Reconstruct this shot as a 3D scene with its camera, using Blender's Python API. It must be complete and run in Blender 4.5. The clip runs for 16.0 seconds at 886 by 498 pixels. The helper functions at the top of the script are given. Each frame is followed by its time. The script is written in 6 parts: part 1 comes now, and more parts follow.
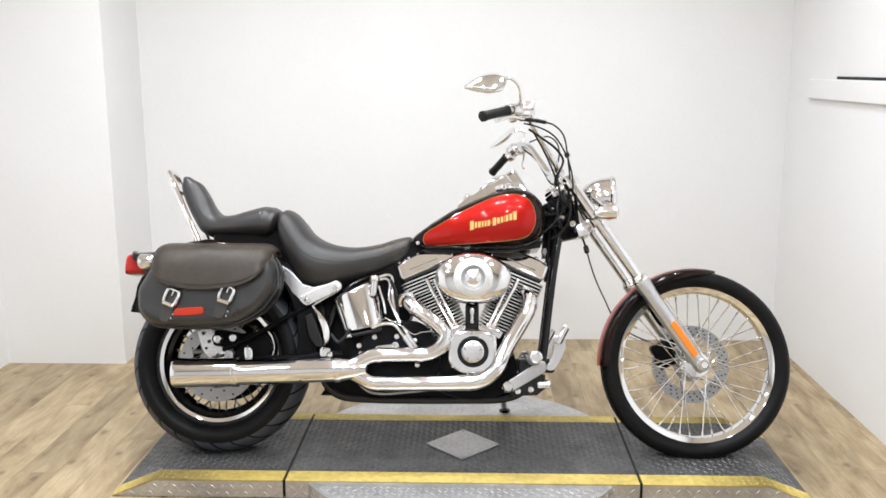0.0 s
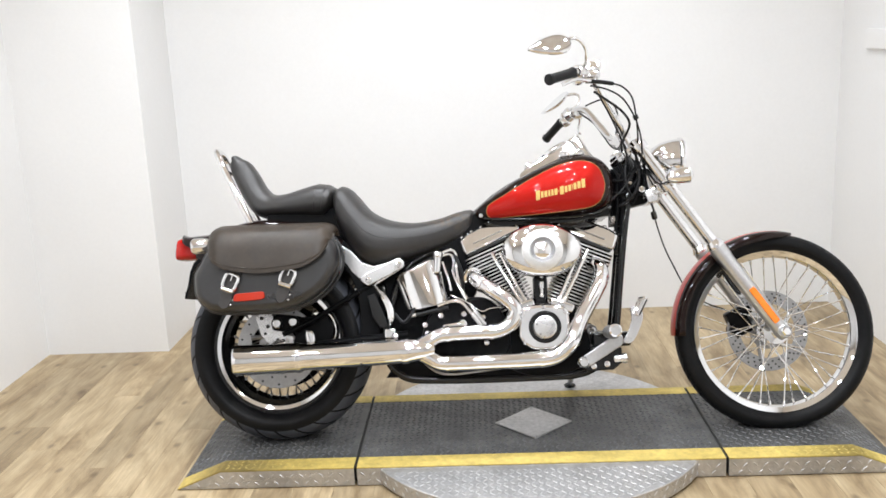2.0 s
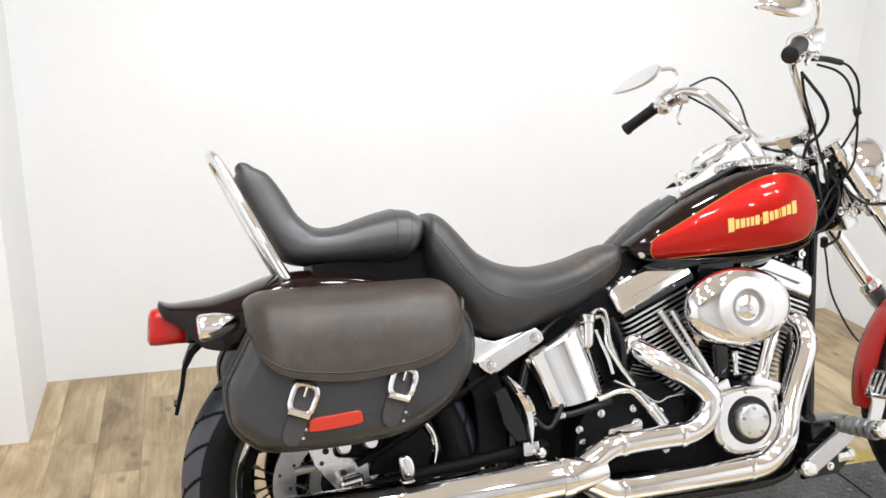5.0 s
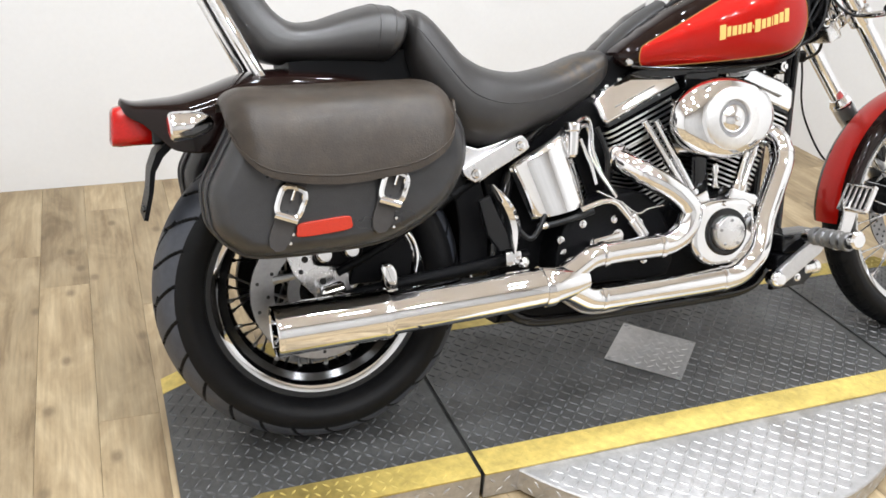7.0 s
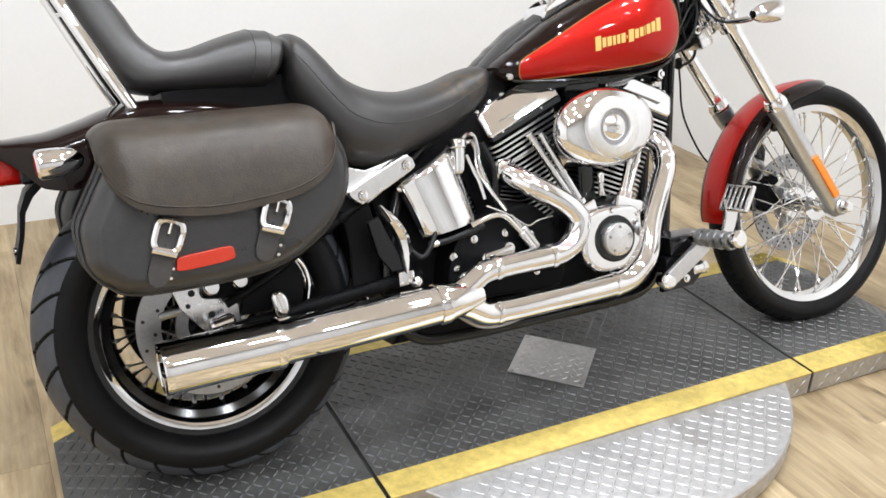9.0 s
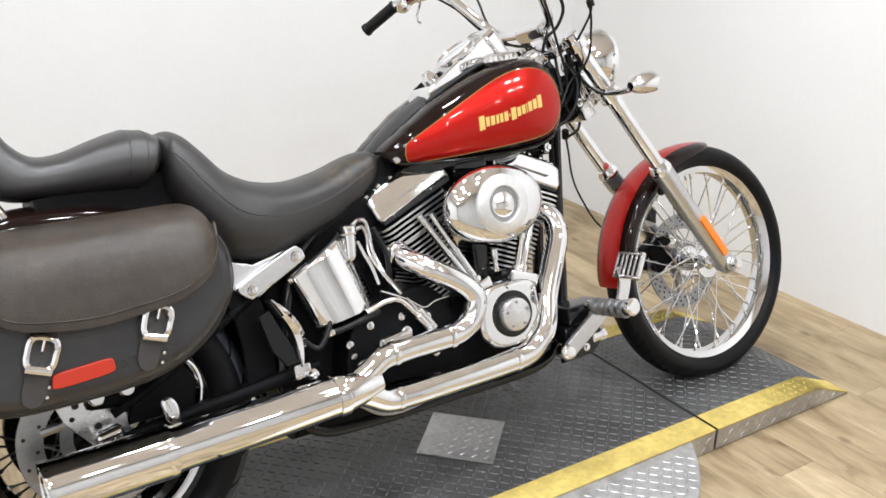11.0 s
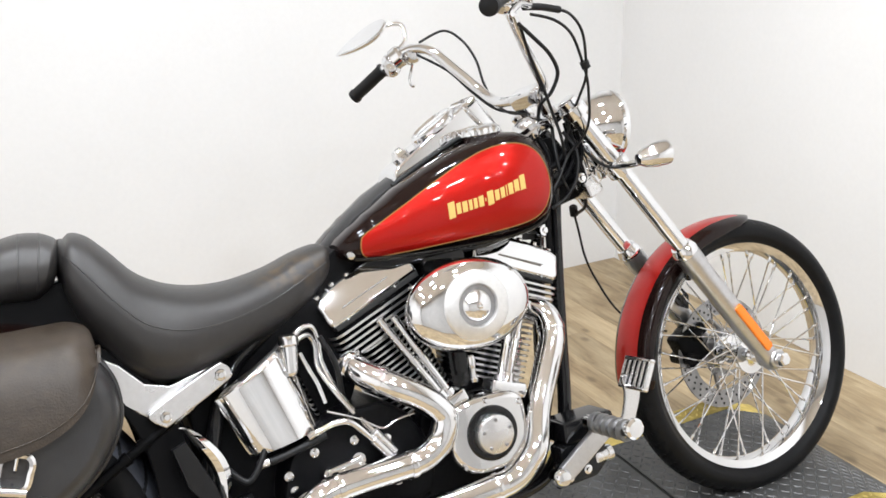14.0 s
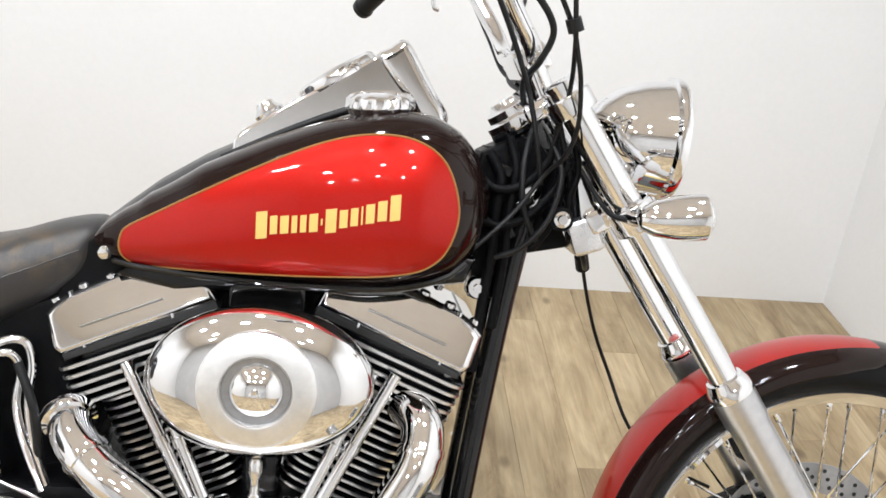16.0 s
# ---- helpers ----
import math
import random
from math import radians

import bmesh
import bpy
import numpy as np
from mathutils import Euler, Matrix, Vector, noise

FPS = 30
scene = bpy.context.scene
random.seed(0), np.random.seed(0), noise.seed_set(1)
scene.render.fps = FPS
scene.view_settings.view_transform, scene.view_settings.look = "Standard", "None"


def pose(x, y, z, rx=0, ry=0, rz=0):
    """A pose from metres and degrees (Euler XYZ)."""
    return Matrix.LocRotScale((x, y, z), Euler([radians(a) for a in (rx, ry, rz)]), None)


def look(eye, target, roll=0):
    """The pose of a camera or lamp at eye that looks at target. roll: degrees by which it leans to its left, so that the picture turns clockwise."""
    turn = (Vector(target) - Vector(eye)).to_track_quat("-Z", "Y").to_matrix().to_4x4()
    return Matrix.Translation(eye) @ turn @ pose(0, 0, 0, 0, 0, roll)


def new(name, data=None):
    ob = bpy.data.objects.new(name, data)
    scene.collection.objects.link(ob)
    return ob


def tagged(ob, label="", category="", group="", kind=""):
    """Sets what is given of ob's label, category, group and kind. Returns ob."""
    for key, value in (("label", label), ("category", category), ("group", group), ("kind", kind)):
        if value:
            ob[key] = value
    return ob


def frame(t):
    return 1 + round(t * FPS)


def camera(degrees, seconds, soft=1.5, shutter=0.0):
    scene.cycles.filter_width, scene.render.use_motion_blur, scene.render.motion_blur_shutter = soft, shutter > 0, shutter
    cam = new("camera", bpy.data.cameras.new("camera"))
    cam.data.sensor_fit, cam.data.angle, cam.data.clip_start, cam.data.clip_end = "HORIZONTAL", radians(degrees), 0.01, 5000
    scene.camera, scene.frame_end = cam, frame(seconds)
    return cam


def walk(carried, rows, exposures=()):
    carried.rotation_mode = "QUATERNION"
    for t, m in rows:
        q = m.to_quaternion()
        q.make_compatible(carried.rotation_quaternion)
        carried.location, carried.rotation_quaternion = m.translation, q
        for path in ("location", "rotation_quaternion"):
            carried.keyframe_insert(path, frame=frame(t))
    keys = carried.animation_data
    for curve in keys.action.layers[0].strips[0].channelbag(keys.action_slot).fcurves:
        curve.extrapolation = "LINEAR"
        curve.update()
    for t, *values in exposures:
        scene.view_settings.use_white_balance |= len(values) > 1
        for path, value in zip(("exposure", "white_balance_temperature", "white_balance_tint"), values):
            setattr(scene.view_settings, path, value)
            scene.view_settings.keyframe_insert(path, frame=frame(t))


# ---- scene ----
cam = camera(51.74, 16.0, 1.6)
# seconds, eye, target, roll
PATH = [
    (0, (0.923, -3.259, 1.417), (0.856, -1.299, 1.028), -0.2),
    (0.5, (0.935, -3.254, 1.419), (0.862, -1.294, 1.024), -0.4),
    (1, (0.958, -3.245, 1.413), (0.864, -1.29, 1.001), 0.0),
    (1.5, (0.893, -3.19, 1.392), (0.778, -1.241, 0.956), -0.3),
    (2, (0.7, -3.124, 1.402), (0.624, -1.177, 0.951), -2.5),
    (2.5, (0.534, -2.899, 1.384), (0.415, -0.953, 0.937), -2.0),
    (3, (0.318, -2.652, 1.406), (0.286, -0.703, 0.959), -2.2),
    (3.5, (0.074, -2.454, 1.42), (0.281, -0.522, 0.948), -2.1),
    (3.7, (0.009, -2.353, 1.399), (0.222, -0.424, 0.918), -1.6),
    (5.8, (-0.397, -1.654, 1.38), (0.287, 0.088, 0.675), 1.8),
    (6, (-0.401, -1.654, 1.361), (0.28, 0.065, 0.598), 1.9),
    (6.5, (-0.417, -1.668, 1.325), (0.249, 0.013, 0.469), 2.8),
    (7, (-0.429, -1.674, 1.307), (0.247, -0.02, 0.408), 3.8),
    (7.5, (-0.42, -1.68, 1.298), (0.271, -0.056, 0.359), 4.1),
    (8, (-0.411, -1.68, 1.293), (0.34, -0.064, 0.385), 4.0),
    (8.5, (-0.395, -1.678, 1.295), (0.401, -0.078, 0.397), 4.0),
    (9, (-0.374, -1.683, 1.307), (0.474, -0.085, 0.455), 2.7),
    (9.5, (-0.349, -1.69, 1.325), (0.554, -0.1, 0.515), 2.0),
    (12, (-0.295, -1.671, 1.382), (0.774, -0.122, 0.705), 1.3),
    (12.5, (-0.296, -1.67, 1.391), (0.796, -0.125, 0.744), 1.5),
    (13, (-0.237, -1.639, 1.399), (0.874, -0.12, 0.723), 1.3),
    (13.5, (-0.041, -1.580, 1.374), (0.888, 0.062, 0.712), 0.4),
    (14, (0.125, -1.528, 1.388), (0.959, 0.163, 0.722), -1.7),
    (14.5, (0.319, -1.39, 1.387), (1.12, 0.322, 0.734), -0.0),
    (15, (0.567, -1.274, 1.362), (1.271, 0.425, 0.576), -2.1),
    (15.5, (0.847, -1.190, 1.347), (1.225, 0.599, 0.537), 1.6),
    (16, (1.045, -0.958, 1.313), (1.205, 0.837, 0.445), 5.6),
]
walk(cam, [(t, look(eye, target, roll)) for t, eye, target, roll in PATH], [(0, -0.06), (2, -0.02), (3.5, 0.02), (6, 0.09), (7.5, 0.09), (9.5, -0.02), (12, -0.10), (13.5, -0.03), (15, 0.04), (16, 0.04)])

# ---- world, lamps, exposure ----
scene.view_settings.exposure = 0.0
world = bpy.data.worlds.new("world")
scene.world = world
world.use_nodes = True
world.node_tree.nodes["Background"].inputs["Color"].default_value = (0.9, 0.95, 1.0, 1)
world.node_tree.nodes["Background"].inputs["Strength"].default_value = 0.1

FLOOR_Z = -0.068
CEIL_Z = 2.75
XL, XR, YB, YF = -1.47, 2.57, 1.655, -3.98
LAMPS = [(x + 0.26 * (k % 2), y + 0.12 * (j % 2)) for k, y in enumerate((-3.0, -1.9, -0.8, 0.3)) for j, x in enumerate((-0.62, 0.42, 1.46))]
for lx, ly in LAMPS:
    lamp = bpy.data.lights.new("ceiling_lamp", "AREA")
    lamp.shape, lamp.size, lamp.energy, lamp.color = "DISK", 0.15, 14.9, (0.915, 0.965, 1.03)
    lamp.spread = radians(158)
    new("ceiling_lamp", lamp).matrix_world = pose(lx, ly, CEIL_Z - 0.035)


# ---- materials ----
def node(tree, kind, **values):
    n = tree.nodes.new(kind)
    for key, value in values.items():
        n.inputs[key.replace("_", " ")].default_value = value
    return n


def material(name, base, rough=0.5, metal=0.0, grain=0.0, scale=40.0, blotch=0.0, blotch_scale=4.0, bump=0.0, bump_scale=200.0, coat=0.0, spec=0.5, per_object=0.0, rough_var=0.0):
    """A surface with colour variation at two scales, uneven gloss and fine relief."""
    m = bpy.data.materials.new(name)
    m.use_nodes = True
    t = m.node_tree
    b = t.nodes["Principled BSDF"]
    b.inputs["Base Color"].default_value = (*base, 1)
    b.inputs["Roughness"].default_value = rough
    b.inputs["Metallic"].default_value = metal
    b.inputs["Coat Weight"].default_value = coat
    b.inputs["Coat Roughness"].default_value = 0.03
    b.inputs["Specular IOR Level"].default_value = spec
    coord = t.nodes.new("ShaderNodeTexCoord")
    value = None
    for amount, size in ((grain, scale), (blotch, blotch_scale)):
        if amount:
            n = node(t, "ShaderNodeTexNoise", Scale=size, Detail=5.0, Roughness=0.6)
            t.links.new(coord.outputs["Object"], n.inputs["Vector"])
            r = node(t, "ShaderNodeMapRange")
            r.inputs["From Min"].default_value, r.inputs["From Max"].default_value = 0.3, 0.7
            r.inputs["To Min"].default_value, r.inputs["To Max"].default_value = 1 - amount, 1 + amount
            t.links.new(n.outputs["Fac"], r.inputs["Value"])
            if value is None:
                value = r.outputs["Result"]
            else:
                mul = node(t, "ShaderNodeMath")
                mul.operation = "MULTIPLY"
                t.links.new(value, mul.inputs[0]), t.links.new(r.outputs["Result"], mul.inputs[1])
                value = mul.outputs[0]
    if per_object:
        info = t.nodes.new("ShaderNodeObjectInfo")
        r = node(t, "ShaderNodeMapRange")
        r.inputs["To Min"].default_value, r.inputs["To Max"].default_value = 1 - per_object, 1 + per_object
        t.links.new(info.outputs["Random"], r.inputs["Value"])
        if value is None:
            value = r.outputs["Result"]
        else:
            mul = node(t, "ShaderNodeMath")
            mul.operation = "MULTIPLY"
            t.links.new(value, mul.inputs[0]), t.links.new(r.outputs["Result"], mul.inputs[1])
            value = mul.outputs[0]
    if value is not None:
        hsv = node(t, "ShaderNodeHueSaturation", Color=(*base, 1))
        t.links.new(value, hsv.inputs["Value"])
        t.links.new(hsv.outputs["Color"], b.inputs["Base Color"])
    if rough_var:
        n = node(t, "ShaderNodeTexNoise", Scale=14.0, Detail=4.0)
        t.links.new(coord.outputs["Object"], n.inputs["Vector"])
        r = node(t, "ShaderNodeMapRange")
        r.inputs["From Min"].default_value, r.inputs["From Max"].default_value = 0.3, 0.7
        r.inputs["To Min"].default_value, r.inputs["To Max"].default_value = max(rough - rough_var, 0.0), rough + rough_var
        t.links.new(n.outputs["Fac"], r.inputs["Value"])
        t.links.new(r.outputs["Result"], b.inputs["Roughness"])
    if bump:
        n = node(t, "ShaderNodeTexNoise", Scale=bump_scale, Detail=3.0)
        t.links.new(coord.outputs["Object"], n.inputs["Vector"])
        bp = node(t, "ShaderNodeBump", Strength=bump, Distance=0.002)
        t.links.new(n.outputs["Fac"], bp.inputs["Height"])
        t.links.new(bp.outputs["Normal"], b.inputs["Normal"])
    return m


def plank_material():
    """Pale grey-brown oak-look vinyl: long grain along the plank, knots, each plank a little different."""
    m = material("vinyl_plank", (0.42, 0.33, 0.21), 0.42, spec=0.35)
    t = m.node_tree
    b = t.nodes["Principled BSDF"]
    coord, info = t.nodes.new("ShaderNodeTexCoord"), t.nodes.new("ShaderNodeObjectInfo")
    off = node(t, "ShaderNodeVectorMath")
    off.operation = "ADD"
    shift = node(t, "ShaderNodeVectorMath")
    shift.operation = "SCALE"
    comb = t.nodes.new("ShaderNodeCombineXYZ")
    t.links.new(info.outputs["Random"], comb.inputs["X"]), t.links.new(info.outputs["Random"], comb.inputs["Y"]), t.links.new(info.outputs["Random"], comb.inputs["Z"])
    t.links.new(comb.outputs[0], shift.inputs[0])
    shift.inputs["Scale"].default_value = 37.0
    t.links.new(coord.outputs["Object"], off.inputs[0]), t.links.new(shift.outputs[0], off.inputs[1])
    mapping = t.nodes.new("ShaderNodeMapping")
    mapping.inputs["Scale"].default_value = (7.0, 1.9, 1.0)
    t.links.new(off.outputs[0], mapping.inputs["Vector"])
    broad = node(t, "ShaderNodeTexNoise", Scale=1.6, Detail=5.0, Roughness=0.62, Distortion=0.6)
    t.links.new(mapping.outputs[0], broad.inputs["Vector"])
    fine_map = t.nodes.new("ShaderNodeMapping")
    fine_map.inputs["Scale"].default_value = (60.0, 3.0, 1.0)
    t.links.new(off.outputs[0], fine_map.inputs["Vector"])
    fine = node(t, "ShaderNodeTexNoise", Scale=2.0, Detail=4.0)
    t.links.new(fine_map.outputs[0], fine.inputs["Vector"])
    ramp = t.nodes.new("ShaderNodeValToRGB")
    ramp.color_ramp.elements[0].position, ramp.color_ramp.elements[0].color = 0.30, (0.205, 0.142, 0.076, 1)
    ramp.color_ramp.elements[1].position, ramp.color_ramp.elements[1].color = 0.70, (0.475, 0.372, 0.230, 1)
    mid = ramp.color_ramp.elements.new(0.48)
    mid.color = (0.350, 0.262, 0.152, 1)
    t.links.new(broad.outputs["Fac"], ramp.inputs["Fac"])
    hsv = t.nodes.new("ShaderNodeHueSaturation")
    t.links.new(ramp.outputs["Color"], hsv.inputs["Color"])
    r1, r2 = node(t, "ShaderNodeMapRange"), node(t, "ShaderNodeMapRange")
    r1.inputs["To Min"].default_value, r1.inputs["To Max"].default_value = 0.82, 1.12
    r2.inputs["From Min"].default_value, r2.inputs["From Max"].default_value = 0.3, 0.7
    r2.inputs["To Min"].default_value, r2.inputs["To Max"].default_value = 0.86, 1.12
    t.links.new(info.outputs["Random"], r1.inputs["Value"]), t.links.new(fine.outputs["Fac"], r2.inputs["Value"])
    mul = node(t, "ShaderNodeMath")
    mul.operation = "MULTIPLY"
    t.links.new(r1.outputs[0], mul.inputs[0]), t.links.new(r2.outputs[0], mul.inputs[1])
    t.links.new(mul.outputs[0], hsv.inputs["Value"])
    knot_map = t.nodes.new("ShaderNodeMapping")
    knot_map.inputs["Scale"].default_value = (4.2, 2.6, 1.0)
    t.links.new(off.outputs[0], knot_map.inputs["Vector"])
    knots = t.nodes.new("ShaderNodeTexVoronoi")
    knots.voronoi_dimensions = "2D"
    knots.inputs["Scale"].default_value = 1.0
    t.links.new(knot_map.outputs[0], knots.inputs["Vector"])
    core = node(t, "ShaderNodeMapRange")
    core.inputs["From Min"].default_value, core.inputs["From Max"].default_value = 0.025, 0.075
    core.inputs["To Min"].default_value, core.inputs["To Max"].default_value = 0.55, 0.0
    t.links.new(knots.outputs["Distance"], core.inputs["Value"])
    knotted = t.nodes.new("ShaderNodeMixRGB")
    knotted.inputs["Color2"].default_value = (0.085, 0.055, 0.030, 1)
    t.links.new(core.outputs[0], knotted.inputs["Fac"]), t.links.new(hsv.outputs["Color"], knotted.inputs["Color1"])
    t.links.new(knotted.outputs[0], b.inputs["Base Color"])
    bp = node(t, "ShaderNodeBump", Strength=0.12, Distance=0.001)
    t.links.new(fine.outputs["Fac"], bp.inputs["Height"])
    t.links.new(bp.outputs["Normal"], b.inputs["Normal"])
    return m


def worn_seat_material():
    """Black leather with a brown rubbed patch on the seat's nose, cross-creased."""
    m = material("worn_black_leather", (0.021, 0.0195, 0.019), 0.40, grain=0.12, scale=60, blotch=0.15, blotch_scale=6, spec=0.5)
    t = m.node_tree
    b = t.nodes["Principled BSDF"]
    coord = t.nodes.new("ShaderNodeTexCoord")
    place = t.nodes.new("ShaderNodeMapping")
    place.inputs["Location"].default_value = (-0.60 / 0.085, 0.075 / 0.06, -0.775 / 0.035)
    place.inputs["Scale"].default_value = (1 / 0.085, 1 / 0.06, 1 / 0.035)
    t.links.new(coord.outputs["Object"], place.inputs["Vector"])
    far = node(t, "ShaderNodeVectorMath")
    far.operation = "LENGTH"
    t.links.new(place.outputs[0], far.inputs[0])
    patch = node(t, "ShaderNodeMapRange")
    patch.inputs["From Min"].default_value, patch.inputs["From Max"].default_value = 0.35, 1.3
    patch.inputs["To Min"].default_value, patch.inputs["To Max"].default_value = 1.0, 0.0
    t.links.new(far.outputs["Value"], patch.inputs["Value"])
    rub = node(t, "ShaderNodeTexNoise", Scale=55.0, Detail=4.0)
    t.links.new(coord.outputs["Object"], rub.inputs["Vector"])
    edge = node(t, "ShaderNodeMapRange")
    edge.inputs["From Min"].default_value, edge.inputs["From Max"].default_value = 0.40, 0.66
    t.links.new(rub.outputs["Fac"], edge.inputs["Value"])
    both = node(t, "ShaderNodeMath")
    both.operation = "MULTIPLY"
    t.links.new(patch.outputs[0], both.inputs[0]), t.links.new(edge.outputs[0], both.inputs[1])
    mix = t.nodes.new("ShaderNodeMixRGB")
    mix.inputs["Color2"].default_value = (0.062, 0.041, 0.022, 1)
    old = b.inputs["Base Color"].links[0].from_socket
    t.links.new(old, mix.inputs["Color1"]), t.links.new(both.outputs[0], mix.inputs["Fac"])
    t.links.new(mix.outputs[0], b.inputs["Base Color"])
    creases = t.nodes.new("ShaderNodeMapping")
    creases.inputs["Scale"].default_value = (70.0, 6.0, 14.0)
    t.links.new(coord.outputs["Object"], creases.inputs["Vector"])
    fold = node(t, "ShaderNodeTexNoise", Scale=1.0, Detail=2.0)
    t.links.new(creases.outputs[0], fold.inputs["Vector"])
    deep = node(t, "ShaderNodeMath")
    deep.operation = "MULTIPLY"
    t.links.new(fold.outputs["Fac"], deep.inputs[0]), t.links.new(patch.outputs[0], deep.inputs[1])
    skin = node(t, "ShaderNodeTexNoise", Scale=520.0, Detail=3.0)
    t.links.new(coord.outputs["Object"], skin.inputs["Vector"])
    low = node(t, "ShaderNodeBump", Strength=0.35, Distance=0.003)
    t.links.new(deep.outputs[0], low.inputs["Height"])
    fine = node(t, "ShaderNodeBump", Strength=0.22, Distance=0.002)
    t.links.new(skin.outputs["Fac"], fine.inputs["Height"]), t.links.new(low.outputs["Normal"], fine.inputs["Normal"])
    t.links.new(fine.outputs["Normal"], b.inputs["Normal"])
    return m


WALL = material("wall_paint", (0.80, 0.795, 0.79), 0.6, grain=0.012, scale=60, blotch=0.02, blotch_scale=1.3, bump=0.08, bump_scale=350)
CEILING = material("ceiling_paint", (0.86, 0.795, 0.72), 0.8, grain=0.02, scale=90, blotch=0.03)
# Unseen wall; its grey is set for what the chrome mirrors.
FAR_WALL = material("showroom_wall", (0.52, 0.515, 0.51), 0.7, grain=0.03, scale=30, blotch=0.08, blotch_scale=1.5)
PLANK = plank_material()
SUBFLOOR = material("subfloor", (0.12, 0.095, 0.065), 0.8, grain=0.1)
LAMP_TRIM = material("lamp_trim", (0.75, 0.75, 0.74), 0.35, grain=0.03)
DECK = material("black_tread_plate", (0.055, 0.055, 0.053), 0.44, 0.0, grain=0.25, scale=90, blotch=0.40, blotch_scale=4, bump=0.15, bump_scale=500, rough_var=0.12)
# Worn lugs; their highlights are put in as a paler colour.
DECK_LUG = material("worn_tread_lugs", (0.10, 0.10, 0.105), 0.24, 0.0, grain=0.3, scale=70, blotch=0.3, blotch_scale=5)
ALU = material("tread_aluminium", (0.51, 0.505, 0.505), 0.52, 1.0, grain=0.14, scale=60, blotch=0.15, blotch_scale=4, bump=0.12, bump_scale=400, rough_var=0.02)
FIN_EDGE = material("polished_fin_edge", (0.80, 0.80, 0.80), 0.28, 1.0, grain=0.06, scale=90)
YELLOW = material("yellow_line_paint", (0.51, 0.385, 0.105), 0.62, grain=0.20, scale=45, blotch=0.18, blotch_scale=7, bump=0.1, bump_scale=300)
GAP = material("dark_gap", (0.012, 0.012, 0.012), 0.7, grain=0.1)
CHROME = material("chrome", (0.82, 0.825, 0.84), 0.03, 1.0, grain=0.03, scale=20, bump=0.014, bump_scale=25, rough_var=0.018)
SATIN = material("polished_aluminium", (0.74, 0.74, 0.75), 0.27, 1.0, grain=0.04, scale=80, rough_var=0.06)
MATT_ALU = material("matt_aluminium", (0.80, 0.80, 0.80), 0.36, 1.0, grain=0.05, scale=90, rough_var=0.05)
STEEL = material("brushed_steel", (0.36, 0.36, 0.365), 0.34, 1.0, grain=0.08, scale=120, rough_var=0.06)
FORK_ALU = material("dull_fork_aluminium", (0.58, 0.58, 0.59), 0.33, 1.0, grain=0.06, scale=90, rough_var=0.06)
CAST = material("cast_silver", (0.24, 0.24, 0.24), 0.4, 0.9, grain=0.08, scale=90, bump=0.1, bump_scale=500)
BLACK = material("black_gloss", (0.005, 0.005, 0.0055), 0.12, grain=0.1, scale=60, rough_var=0.04, spec=0.4)
WRINKLE = material("black_wrinkle", (0.0035, 0.0035, 0.004), 0.36, grain=0.15, scale=120, bump=0.4, bump_scale=900, spec=0.08)
RUBBER = material("tyre_rubber", (0.006, 0.006, 0.0065), 0.42, grain=0.15, scale=70, blotch=0.2, blotch_scale=12, bump=0.15, bump_scale=500, spec=0.13)
TREAD = material("tyre_tread", (0.048, 0.052, 0.064), 0.55, grain=0.15, scale=60, blotch=0.15, blotch_scale=9, bump=0.2, bump_scale=420, spec=0.45)
HOSE = material("black_rubber_hose", (0.006, 0.006, 0.0065), 0.45, grain=0.1, scale=90, spec=0.28)
LEATHER = material("black_leather", (0.025, 0.0235, 0.023), 0.39, grain=0.12, scale=60, blotch=0.15, blotch_scale=6, bump=0.22, bump_scale=520, rough_var=0.06, spec=0.6)
BAG = material("dark_saddle_leather", (0.0165, 0.0162, 0.0172), 0.34, grain=0.14, scale=70, blotch=0.22, blotch_scale=7, bump=0.22, bump_scale=420, rough_var=0.08, spec=0.66)
FLAP = material("brown_worn_leather", (0.030, 0.0215, 0.0145), 0.44, grain=0.2, scale=60, blotch=0.35, blotch_scale=9, bump=0.3, bump_scale=300, rough_var=0.12, spec=0.40)
SEAT = worn_seat_material()
STRAP = material("strap_leather", (0.030, 0.027, 0.026), 0.5, grain=0.15, scale=90, bump=0.25, bump_scale=600)
RED = material("candy_red_paint", (0.37, 0.0060, 0.0028), 0.36, 0.5, coat=0.5, grain=0.05, scale=300, blotch=0.06, blotch_scale=5, spec=0.12)
BROWN = material("dark_brown_paint", (0.0085, 0.0038, 0.0032), 0.07, coat=0.03, grain=0.2, scale=500, spec=0.24)
GOLD = material("gold_line", (0.27, 0.13, 0.028), 0.35, grain=0.06, scale=100)
CREAM = material("cream_gold_badge", (0.58, 0.41, 0.12), 0.35, grain=0.04, scale=80)
RED_LENS = material("red_lens", (0.38, 0.005, 0.003), 0.18, coat=0.1, grain=0.15, scale=160)
AMBER = material("amber_reflector", (0.86, 0.20, 0.007), 0.25, coat=0.3, grain=0.08, scale=300)
RED_REFLECT = material("red_reflector", (0.42, 0.022, 0.005), 0.25, coat=0.2, grain=0.15, scale=300)
LENS = material("clear_lens", (0.82, 0.83, 0.84), 0.06, 0.6, grain=0.04, scale=90)
FACE = material("gauge_face", (0.35, 0.35, 0.35), 0.3, 0.4, grain=0.1)


